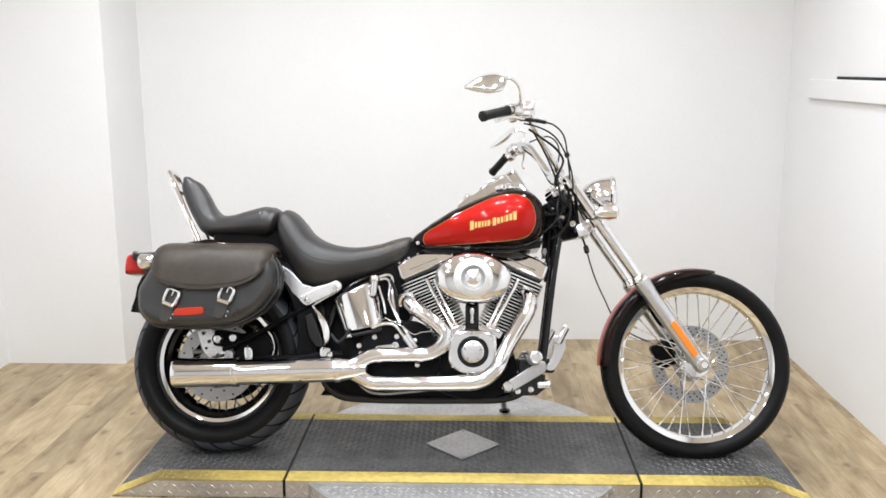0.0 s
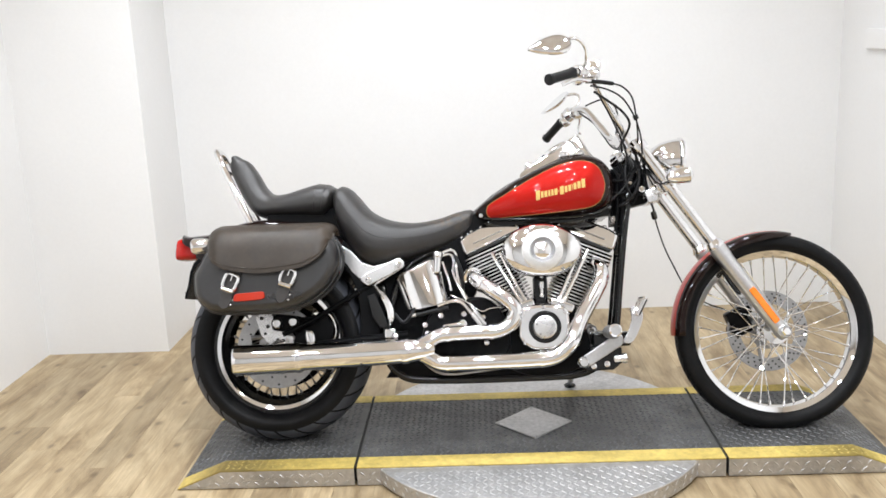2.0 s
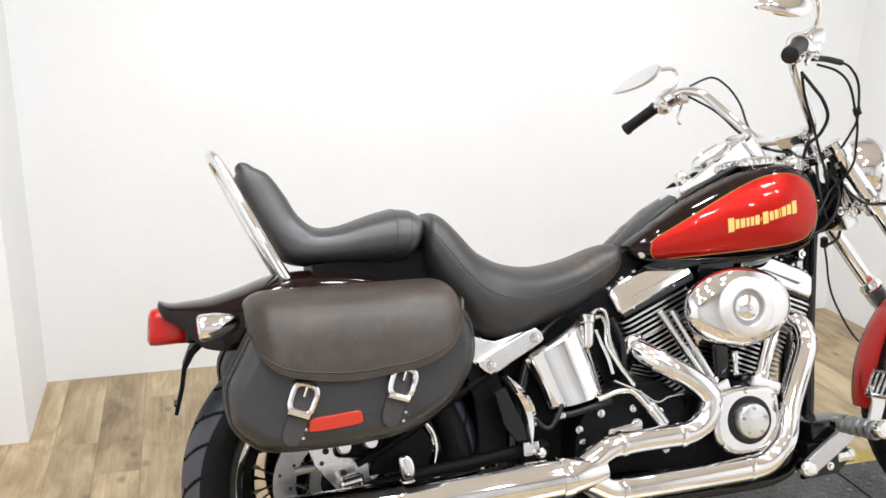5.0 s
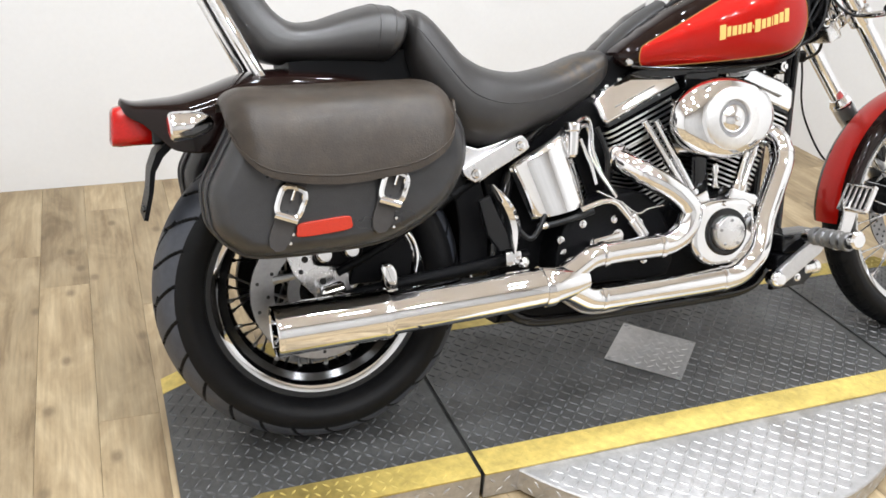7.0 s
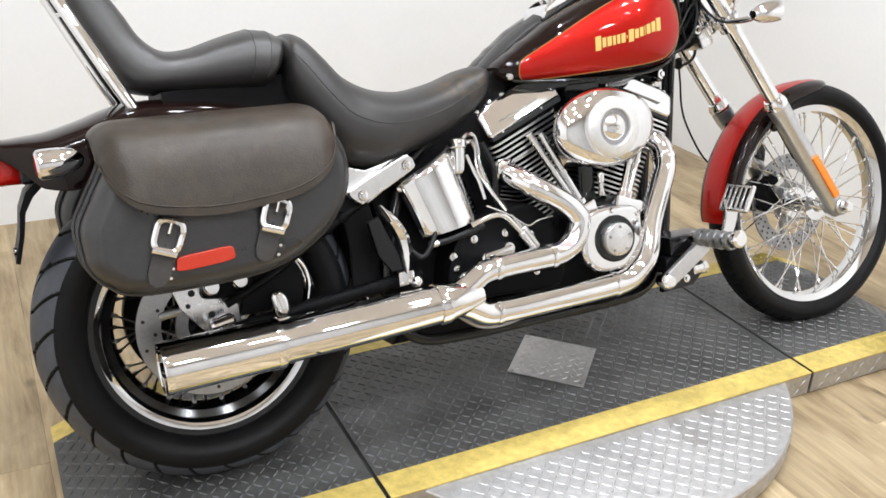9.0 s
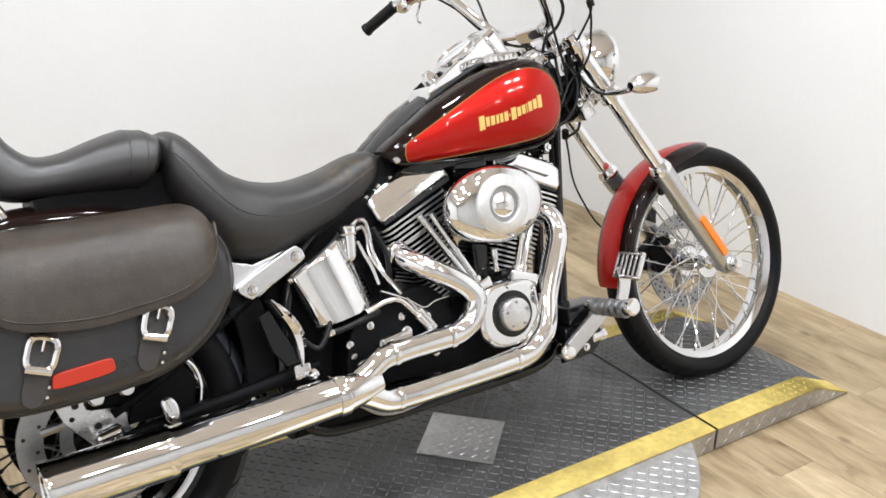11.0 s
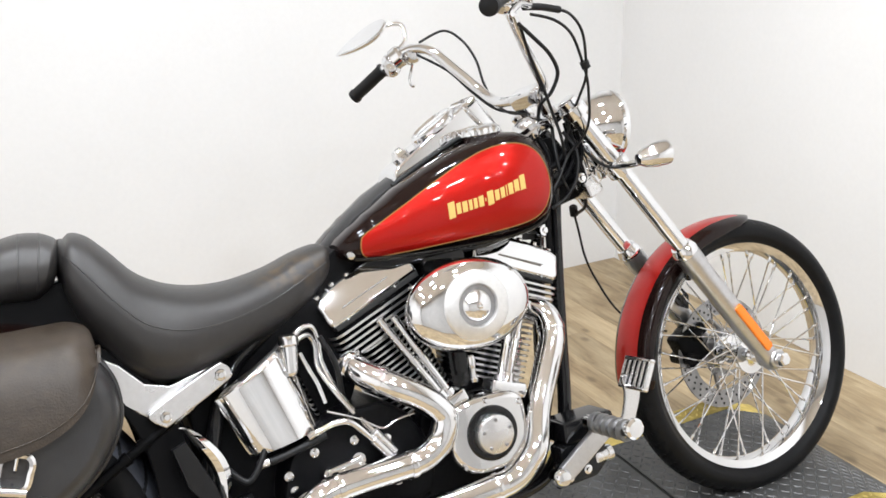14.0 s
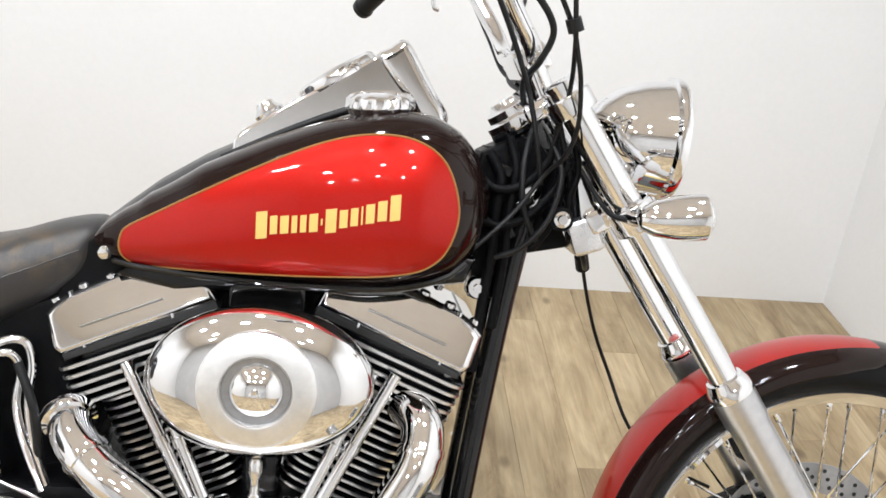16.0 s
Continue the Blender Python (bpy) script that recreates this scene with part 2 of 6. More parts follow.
# ---- mesh helpers ----
def part(name, bm, mat, parent=None, label="", sharp=38.0, flat=True):
    """One mesh object; flat faces stay flat beside their rounded edges."""
    me = bpy.data.meshes.new(name)
    bmesh.ops.recalc_face_normals(bm, faces=bm.faces)
    bm.to_mesh(me)
    bm.free()
    for p in me.polygons:
        p.use_smooth = True
    me.set_sharp_from_angle(angle=radians(sharp))
    me.materials.append(mat)
    ob = new(name, me)
    ob.parent = parent
    if flat:
        w = ob.modifiers.new("flat_faces", "WEIGHTED_NORMAL")
        w.keep_sharp = True
    return tagged(ob, label)


def grid_part(name, verts, faces, mat, parent=None, label="", sharp=38.0):
    me = bpy.data.meshes.new(name)
    me.from_pydata(verts, [], faces)
    for p in me.polygons:
        p.use_smooth = True
    me.set_sharp_from_angle(angle=radians(sharp))
    me.materials.append(mat)
    ob = new(name, me)
    ob.parent = parent
    return tagged(ob, label)


def again(ob, m, parent=None):
    """The same mesh once more, as an object of its own."""
    o = bpy.data.objects.new(ob.name.split(".")[0], ob.data)
    scene.collection.objects.link(o)
    o.parent = parent or ob.parent
    o.matrix_local = m
    return o


def spline(pts, n=8, closed=False):
    """A smooth line through points."""
    p = [np.array(q, float) for q in pts]
    out = []
    count = len(p) if closed else len(p) - 1
    for i in range(count):
        a, b, c, d = (p[(i + k) % len(p)] if closed else p[min(max(i + k, 0), len(p) - 1)] for k in (-1, 0, 1, 2))
        for k in range(n):
            u = k / n
            out.append(0.5 * (2 * b + (c - a) * u + (2 * a - 5 * b + 4 * c - d) * u * u + (3 * b - a - 3 * c + d) * u ** 3))
    if not closed:
        out.append(p[-1])
    return out


def sweep(bm, path, shape, caps=True, closed=False, up=None, scales=None):
    """A closed 2D shape (right, up) carried along a line."""
    path = [Vector(p) for p in path]
    rings, last = [], None
    for i, p in enumerate(path):
        a = path[i - 1] if i or closed else p
        b = path[(i + 1) % len(path)] if i < len(path) - 1 or closed else p
        d = (b - a).normalized()
        if up is not None:
            side = d.cross(Vector(up)).normalized()
        else:
            if last is None:
                last = d.orthogonal().normalized()
            side = (last - d * last.dot(d)).normalized()
            last = side
        top = side.cross(d)
        k = scales[i] if scales else 1.0
        rings.append([bm.verts.new(p + side * (u * k) + top * (v * k)) for u, v in shape])
    n = len(shape)
    for i in range(len(rings) - (0 if closed else 1)):
        a, b = rings[i], rings[(i + 1) % len(rings)]
        for j in range(n):
            bm.faces.new((a[j], a[(j + 1) % n], b[(j + 1) % n], b[j]))
    if caps and not closed:
        bm.faces.new(rings[0][::-1])
        bm.faces.new(rings[-1])
    return bm


def circle(r, n=12, squash=1.0):
    return [(r * math.cos(2 * math.pi * k / n), r * squash * math.sin(2 * math.pi * k / n)) for k in range(n)]


def tube(path, r, seg=12, smooth=0, bm=None, closed=False, scales=None):
    bm = bm or bmesh.new()
    if smooth:
        path = spline(path, smooth, closed)
    return sweep(bm, path, circle(r, seg), closed=closed, scales=scales)


def lathe(profile, seg=48, at=(0, 0, 0), axis=(0, 1, 0), bm=None, squash=(1, 1), closed=False):
    """Turned round an axis: rows of (radius, place along the axis)."""
    bm = bm or bmesh.new()
    axis = Vector(axis).normalized()
    u = axis.orthogonal().normalized() if abs(axis.y) < 0.999 else Vector((1, 0, 0))
    v = axis.cross(u)
    rings = []
    for r, h in profile:
        base = Vector(at) + axis * h
        if r < 1e-6:
            rings.append([bm.verts.new(base)])
        else:
            rings.append([bm.verts.new(base + u * (r * squash[0] * math.cos(2 * math.pi * k / seg)) + v * (r * squash[1] * math.sin(2 * math.pi * k / seg))) for k in range(seg)])
    pairs = list(zip(rings, rings[1:])) + ([(rings[-1], rings[0])] if closed else [])
    for a, b in pairs:
        for k in range(seg):
            q = (a[k % len(a)], a[(k + 1) % len(a)], b[(k + 1) % len(b)], b[k % len(b)])
            q = list(dict.fromkeys(q))
            if len(q) > 2:
                bm.faces.new(q)
    return bm


def rod(a, b, r, seg=12, bm=None, r2=None, round_ends=0.0):
    a, b = Vector(a), Vector(b)
    d = (b - a).length
    r2 = r if r2 is None else r2
    e = round_ends
    prof = [(0, 0), (r - e, 0), (r, e), (r2, d - e), (r2 - e, d), (0, d)] if e else [(0, 0), (r, 0), (r2, d), (0, d)]
    return lathe(prof, seg, a, b - a, bm)


def block(size, at=(0, 0, 0), bevel=0.0, m=None, bm=None, seg=2):
    own = bmesh.new()
    bmesh.ops.create_cube(own, size=1.0, matrix=Matrix.Diagonal((*size, 1)))
    if bevel:
        bmesh.ops.bevel(own, geom=own.edges[:], offset=bevel, segments=seg, affect="EDGES", profile=0.5)
    own.transform((m or Matrix.Identity(4)) if m is not None else Matrix.Translation(at))
    return merge(own, bm)


def merge(own, bm):
    if bm is None:
        return own
    me = bpy.data.meshes.new("tmp")
    own.to_mesh(me)
    own.free()
    bm.from_mesh(me)
    bpy.data.meshes.remove(me)
    return bm


def plate(outline, y0, y1, bevel=0.0, bm=None, seg=2):
    """An outline (x, z) given depth from y0 to y1, its rims rounded."""
    own = bmesh.new()
    a = [own.verts.new((x, y0, z)) for x, z in outline]
    b = [own.verts.new((x, y1, z)) for x, z in outline]
    n = len(a)
    own.faces.new(a), own.faces.new(b[::-1])
    for k in range(n):
        own.faces.new((a[k], b[k], b[(k + 1) % n], a[(k + 1) % n]))
    bmesh.ops.recalc_face_normals(own, faces=own.faces)
    if bevel:
        rims = [e for e in own.edges if abs(e.verts[0].co.y - e.verts[1].co.y) < 1e-6]
        bmesh.ops.bevel(own, geom=rims, offset=bevel, segments=seg, affect="EDGES", profile=0.5)
    return merge(own, bm)


def loft(rings, bm=None, caps=True):
    bm = bm or bmesh.new()
    vs = [[bm.verts.new(p) for p in ring] for ring in rings]
    n = len(vs[0])
    for a, b in zip(vs, vs[1:]):
        for k in range(n):
            bm.faces.new((a[k], a[(k + 1) % n], b[(k + 1) % n], b[k]))
    if caps:
        bm.faces.new(vs[0][::-1]), bm.faces.new(vs[-1])
    return bm


def sheet(rows, thick=0.004):
    """A curved sheet from rows of points, given depth towards its inside."""
    p = np.array(rows, float)
    du, dv = np.gradient(p, axis=0), np.gradient(p, axis=1)
    n = np.cross(du, dv)
    n /= np.linalg.norm(n, axis=2, keepdims=True) + 1e-9
    inner = p - n * thick
    bm = bmesh.new()
    a = [[bm.verts.new(q) for q in row] for row in p]
    b = [[bm.verts.new(q) for q in row] for row in inner]
    r, c = len(a), len(a[0])
    for i in range(r - 1):
        for j in range(c - 1):
            bm.faces.new((a[i][j], a[i][j + 1], a[i + 1][j + 1], a[i + 1][j]))
            bm.faces.new((b[i][j], b[i + 1][j], b[i + 1][j + 1], b[i][j + 1]))
    for i in range(r - 1):
        bm.faces.new((a[i][0], a[i + 1][0], b[i + 1][0], b[i][0]))
        bm.faces.new((a[i][-1], b[i][-1], b[i + 1][-1], a[i + 1][-1]))
    for j in range(c - 1):
        bm.faces.new((a[0][j], b[0][j], b[0][j + 1], a[0][j + 1]))
        bm.faces.new((a[-1][j], a[-1][j + 1], b[-1][j + 1], b[-1][j]))
    return bm


# ---- the bay: floor, walls, ceiling ----
T = 0.12


def slab_box(name, lo, hi, mat, label, category, parent=None):
    size = [b - a for a, b in zip(lo, hi)]
    ob = part(name, block(size, [(a + b) / 2 for a, b in zip(lo, hi)]), mat, parent)
    return tagged(ob, label, category, kind="structure")


floor = slab_box("floor", (XL - T, YF - T, FLOOR_Z - 0.1), (XR + T, YB + T, FLOOR_Z - 0.006), SUBFLOOR, "pale oak-look vinyl plank floor of the showroom bay", "floor")
slab_box("wall_north", (XL - T, YB, FLOOR_Z - 0.006), (XR + T, YB + T, CEIL_Z), WALL, "plain white painted back wall of the bay", "wall")
slab_box("wall_west", (XL - T, YF, FLOOR_Z - 0.006), (XL, YB, CEIL_Z), WALL, "plain white painted side wall of the bay", "wall")
slab_box("wall_east", (XR, YF, FLOOR_Z - 0.006), (XR + T, YB, CEIL_Z), WALL, "white painted side wall with a ledge", "wall")
slab_box("wall_south", (XL - T, YF - T, FLOOR_Z - 0.006), (XR + T, YF, CEIL_Z), FAR_WALL, "unseen grey closing wall, toned for the chrome's reflections", "wall")
slab_box("wall_pillar", (XL, 1.170, FLOOR_Z - 0.006), (-0.860, YB, CEIL_Z), WALL, "square white painted pillar in the corner", "pillar")
slab_box("ceiling", (XL - T, YF - T, CEIL_Z), (XR + T, YB + T, CEIL_Z + 0.1), CEILING, "beige painted ceiling with round lamps", "ceiling")
ledge = tagged(part("wall_ledge", block((0.022, 0.96, 0.095), (XR - 0.011, 0.85, 1.312), 0.010), WALL), "white board ledge along the side wall", "ledge", kind="structure")
# Solid dark strip drawn for the line of shade over the board.
strip = part("shadow_gap", block((0.012, 0.62, 0.012), (XR - 0.006, 0.68, 1.3665)), GAP, ledge, "thin dark strip drawn as shade above the board")

for lx, ly in LAMPS:
    fitting = tagged(part("ceiling_light", lathe([(0.078, 0.0), (0.098, 0.0), (0.098, 0.02), (0.090, 0.03), (0.078, 0.03)], 40, (lx, ly, CEIL_Z - 0.032), (0, 0, 1), closed=True), LAMP_TRIM), "round white recessed ceiling lamp, lit", "ceiling lamp", "ceiling lamps")

# ---- the turntable and its deck ----
DX0, DX1, RX0, RX1 = -0.200, 1.944, -0.352, 2.103
DY0, DY1 = -0.298, 0.332
J1, J2 = 0.261, 1.506
PITCH, DIAG = 0.0225, math.pi / 4


def lugs(points, z, length, width, height, tilt=None):
    """Raised lozenges of tread plate, every second one turned across."""
    verts, faces = [], []
    for px, py, turn in points:
        c, s = math.cos(turn), math.sin(turn)
        base = z(px) if callable(z) else z
        n = len(verts)
        for u, v, h in ((-1, 0, 0), (0, -1, 0), (1, 0, 0), (0, 1, 0), (-0.45, 0, 1), (0, -0.4, 1), (0.45, 0, 1), (0, 0.4, 1)):
            dx, dy = u * length / 2, v * width / 2
            x = px + dx * c - dy * s
            verts.append((x, py + dx * s + dy * c, (z(x) if callable(z) else z) + h * height - 0.0003 * (1 - h)))
        faces += [(n + 4, n + 5, n + 6, n + 7)] + [(n + a, n + b, n + b + 4, n + a + 4) for a, b in ((0, 1), (1, 2), (2, 3), (3, 0))]
    return verts, faces


def deck_z(x):
    if x < DX0:
        return (x - DX0) * 0.062 / (DX0 - RX0) + 0.0
    if x > DX1:
        return -(x - DX1) * 0.062 / (RX1 - DX1)
    return 0.0


def deck(name, x0, x1, label):
    xs = sorted({x0, x1, *[x for x in (DX0, DX1) if x0 < x < x1]})
    top, low = [(x, deck_z(x)) for x in xs], FLOOR_Z + 0.006
    outline = top + [(xs[-1], low), (xs[0], low)]
    body = part(name, plate(outline, DY0 + 0.006, DY1 - 0.006), DECK)
    tagged(body, label, "platform", "platform decks")
    # aluminium side plates and painted edge lines
    for y0, y1 in ((DY0, DY0 + 0.0055), (DY1 - 0.0055, DY1)):
        side = part("side_plate", plate([(x, z - 0.003) for x, z in top] + [(xs[-1], low - 0.002), (xs[0], low - 0.002)], y0, y1), ALU, body, "bright aluminium tread side plate")
        if y0 < 0:
            pts = []
            for r in range(2):
                for k in range(int((x1 - x0) / 0.034)):
                    x, z = x0 + 0.02 + 0.034 * k + 0.017 * r, -0.024 - 0.026 * r
                    if z < deck_z(x) - 0.012 and x < x1 - 0.012:
                        pts.append((x, z, 0.75 if (k + r) % 2 else -0.75))
            v, f = lugs([(a, 0, c) for a, b, c in pts], 0.0, 0.026, 0.008, 0.0016)
            for n, (a, b, c) in enumerate(pts):
                for q in range(8):
                    x, y, h = v[8 * n + q]
                    v[8 * n + q] = (x, y0 - h, b + y)
            tagged(grid_part("tread_relief", v, f, ALU, body), kind="stuff")
    for y0, y1 in ((DY0, DY0 + 0.078), (DY1 - 0.065, DY1)):
        bm = bmesh.new()
        for (xa, za), (xb, zb) in zip(top, top[1:]):
            v = [bm.verts.new(p) for p in ((xa, y0, za + 0.0012), (xb, y0, zb + 0.0012), (xb, y1, zb + 0.0012), (xa, y1, za + 0.0012))]
            w = [bm.verts.new(p) for p in ((xa, y0, za - 0.004), (xb, y0, zb - 0.004), (xb, y1, zb - 0.001), (xa, y1, za - 0.001))]
            bm.faces.new(v), bm.faces.new((v[0], w[0], w[1], v[1])), bm.faces.new((v[3], v[2], w[2], w[3])), bm.faces.new((v[0], v[3], w[3], w[0])), bm.faces.new((v[1], w[1], w[2], v[2]))
        bmesh.ops.remove_doubles(bm, verts=bm.verts, dist=1e-5)
        part("edge_line", bm, YELLOW, body, "worn yellow painted edge line")
    pts, painted = [], []
    rows, cols = int((DY1 - DY0 - 0.02) / PITCH), int((x1 - x0 - 0.02) / PITCH)
    for r in range(rows):
        for k in range(cols):
            x, y = x0 + 0.014 + PITCH * k, DY0 + 0.018 + PITCH * r
            if (x - 0.884) ** 2 < 0.15 ** 2 and abs(x - 0.884) + abs(y - 0.028) < 0.15:
                continue
            (painted if y < DY0 + 0.07 or y > DY1 - 0.06 else pts).append((x, y, DIAG if (k + r) % 2 else -DIAG))
    v, f = lugs(pts, deck_z, 0.0265, 0.0072, 0.0022)
    tagged(grid_part("tread_relief", v, f, DECK_LUG, body), kind="stuff")
    v, f = lugs(painted, lambda x: deck_z(x) + 0.0012, 0.024, 0.0065, 0.0006)
    tagged(grid_part("painted_relief", v, f, YELLOW, body), kind="stuff")
    return body


deck("rear_deck", RX0, J1 - 0.005, "black tread-plate ramp deck with yellow edge lines")
deck("middle_deck", J1 + 0.005, J2 - 0.005, "black tread-plate middle deck with yellow edge lines")
deck("front_deck", J2 + 0.005, RX1, "black tread-plate ramp deck with yellow edge lines")
tagged(part("deck_joint_bar", block((0.0098, DY1 - DY0 - 0.01, 0.05), (J1, 0.03, -0.030)), GAP), "dark rubber bar in the joint between decks", "joint bar", "deck joints")
tagged(part("deck_joint_bar", block((0.0098, DY1 - DY0 - 0.01, 0.05), (J2, 0.03, -0.030)), GAP), "dark rubber bar in the joint between decks", "joint bar", "deck joints")

DISC_C, DISC_R = (0.877, 0.030), 0.624
ring_low, ring_top = FLOOR_Z + 0.008, -0.006
disc = tagged(part("turntable", lathe([(0, ring_low), (DISC_R - 0.002, ring_low), (DISC_R, ring_low + 0.002), (DISC_R, ring_top - 0.003), (DISC_R - 0.003, ring_top), (0, ring_top)], 128, (*DISC_C, 0), (0, 0, 1)), ALU), "round aluminium tread-plate turntable under the decks", "turntable")
pts = []
for r in range(-28, 29):
    for k in range(-28, 29):
        x, y = DISC_C[0] + PITCH * k, DISC_C[1] + PITCH * r
        if math.hypot(x - DISC_C[0], y - DISC_C[1]) < DISC_R - 0.015 and not DY0 - 0.01 < y < DY1 + 0.01:
            pts.append((x, y, DIAG if (k + r) % 2 else -DIAG))
v, f = lugs(pts, ring_top, 0.0265, 0.0072, 0.0014)
tagged(grid_part("tread_relief", v, f, ALU, disc), kind="stuff")
v, f = [], []
for k in range(150):
    a = 2 * math.pi * k / 150
    for row in range(2):
        b = a + row * math.pi / 150
        q, h = lugs([(0, 0, 0.75 if (k + row) % 2 else -0.75)], 0.0, 0.022, 0.007, 0.0015)
        n = len(v)
        for x, y, z in q:
            rad = DISC_R + z
            v.append((DISC_C[0] + rad * math.cos(b) - x * math.sin(b), DISC_C[1] + rad * math.sin(b) + x * math.cos(b), -0.022 - 0.025 * row + y))
        f += [tuple(i + n for i in face) for face in h]
tagged(grid_part("rim_lugs", v, f, ALU, disc), kind="stuff")
cover = bmesh.new()
D = 0.145
block((D * 1.385, D * 1.385, 0.004), bm=cover, bevel=0.0012, m=pose(0.884, 0.028, 0.0035, 0, 0, 45))
plate_ob = tagged(part("cover_plate", cover, ALU), "square aluminium tread plate laid cornerwise on the black deck", "cover plate")
pts = []
for r in range(-9, 10):
    for k in range(-9, 10):
        x, y = PITCH * k, PITCH * r
        if abs(x) + abs(y) < D - 0.02:
            pts.append((0.884 + x, 0.028 + y, 0.0 if (k + r) % 2 else math.pi / 2))
v, f = lugs(pts, 0.0055, 0.023, 0.007, 0.0013)
tagged(grid_part("tread_relief", v, f, ALU, plate_ob), kind="stuff")
for x, y in ((-1, 0), (1, 0), (0, 1), (0, -1)):
    part("screw", lathe([(0, 0), (0.006, 0), (0.005, 0.002), (0, 0.0025)], 12, (0.884 + x * (D - 0.017), 0.028 + y * (D - 0.017), 0.0052), (0, 0, 1)), STEEL, plate_ob)

# ---- the motorcycle: it leans on its side stand; its own axes are x forward, y to its left, z up ----
bike = new("motorcycle")
bike.matrix_world = pose(0, -0.050, 0.0, 0, 0, 0.0) @ pose(0, 0, 0, -17.5, 0, 0)
tagged(bike, "red and brown cruiser motorcycle, chrome engine, leaning on its stand", "motorcycle")


def along(a, b, twist=0.0):
    """The pose that carries +z from a towards b, scaled to unit length."""
    a, b = Vector(a), Vector(b)
    d = b - a
    return Matrix.Translation(a) @ d.to_track_quat("Z", "Y").to_matrix().to_4x4() @ Matrix.Diagonal((1, 1, d.length, 1))


def tyre(name, centre, profile, grooves, mat, parent, around=360):
    """A tyre turned from a half profile of (radius, side), its tread cut by grooves."""
    half = [np.array(p) for p in spline(profile, 6)]
    full = [(r, -y) for r, y in half[::-1]] + [(r, y) for r, y in half[1:]]
    verts, faces, n, deep = [], [], len(full), []
    crown = max(r for r, y in full)
    for k in range(around):
        a = 2 * math.pi * k / around
        for r, y in full:
            cut = grooves(a, y, r / crown)
            deep.append(cut > 0)
            verts.append((centre[0] + (r - cut) * math.cos(a), y, centre[2] + (r - cut) * math.sin(a)))
    for k in range(around):
        for j in range(n - 1):
            p, q = k * n, ((k + 1) % around) * n
            faces.append((p + j, q + j, q + j + 1, p + j + 1))
    ob = grid_part(name, verts, faces, mat, parent, sharp=50)
    # Shade on sidewalls and in grooves put in as darker rubber than the tread.
    ob.data.materials.append(RUBBER)
    for k, p in enumerate(ob.data.polygons):
        j = k % (n - 1)
        if min(full[j][0], full[j + 1][0]) < crown * 0.885 or any(deep[v] for v in p.vertices):
            p.material_index = 1
    return ob


def rear_grooves(a, y, rel):
    if rel < 0.885:
        return 0.0
    depth = 0.0
    for side in (-1, 1):
        s = side * y
        if 0.014 < s < 0.098:
            k = (s - 0.014) / 0.084
            phase = (a * 13 / math.pi + 0.75 * k ** 1.6 + (0.5 if side > 0 else 0)) % 1.0
            if phase < 0.085 * (1.15 - 0.4 * k):
                depth = 0.008
        if 0.004 < s < 0.052:
            phase = (a * 13 / math.pi + 0.9 * (s - 0.004) / 0.048 + 0.42) % 2.0
            if phase < 0.10:
                depth = 0.008
    return depth


def front_grooves(a, y, rel):
    if rel < 0.965:
        return 0.0
    phase = (a * 32 / math.pi + abs(y) * 14) % 1.0
    return 0.003 if phase < 0.13 and 0.006 < abs(y) < 0.042 else 0.0


def spokes(parent, centre, count, hub_r, hub_y, rim_r, rim_y, r, mat, lean):
    first = None
    for k in range(count):
        side = 1 if k % 2 else -1
        turn = lean if (k // 2) % 2 else -lean
        a = 2 * math.pi * (k + 0.5) / count
        h = a + turn
        p = (centre[0] + hub_r * math.cos(h), centre[1] + side * hub_y, centre[2] + hub_r * math.sin(h))
        q = (centre[0] + rim_r * math.cos(a), centre[1] + side * rim_y, centre[2] + rim_r * math.sin(a))
        if first is None:
            first = part("spoke", lathe([(0, 0), (r, 0), (r, 0.93), (r * 1.9, 0.935), (r * 1.9, 1.0), (0, 1.0)], 8, axis=(0, 0, 1)), mat, parent, flat=False)
            first.matrix_local = along(p, q)
        else:
            again(first, along(p, q), parent)


# front wheel
FW, RW = (1.752, 0.0, 0.337), (-0.028, 0.0, 0.336)
front_rim = part("front_wheel", lathe([(0.288, -0.033), (0.291, -0.029), (0.288, -0.024), (0.276, -0.020), (0.271, -0.011), (0.270, 0.0), (0.271, 0.011), (0.276, 0.020), (0.288, 0.024), (0.291, 0.029), (0.288, 0.033), (0.285, 0.031), (0.277, 0.0265), (0.270, 0.023), (0.2655, 0.012), (0.264, 0.0), (0.2655, -0.012), (0.270, -0.023), (0.277, -0.0265), (0.285, -0.031)], 128, FW, closed=True), CHROME, bike, "laced chrome front wheel with black tyre")
tyre("tyre", FW, [(0.351, 0.0), (0.3495, 0.015), (0.345, 0.029), (0.335, 0.040), (0.322, 0.046), (0.307, 0.044), (0.295, 0.035), (0.288, 0.030)], front_grooves, RUBBER, front_rim, 420)
hub = lathe([(0, -0.062), (0.020, -0.062), (0.022, -0.046), (0.030, -0.044), (0.046, -0.042), (0.046, -0.036), (0.028, -0.032), (0.022, 0.0), (0.028, 0.032), (0.046, 0.036), (0.046, 0.042), (0.03, 0.046), (0.022, 0.062), (0, 0.062)], 40, FW)
part("hub", hub, CHROME, front_rim)
spokes(front_rim, FW, 40, 0.043, 0.039, 0.267, 0.010, 0.0021, CHROME, 0.95)
fr = bmesh.new()
lathe([(0.100, 0.058), (0.146, 0.058), (0.147, 0.0605), (0.146, 0.063), (0.100, 0.063)], 72, FW, bm=fr, closed=True)
lathe([(0.04, 0.056), (0.066, 0.056), (0.066, 0.061), (0.04, 0.061)], 40, FW, bm=fr, closed=True)
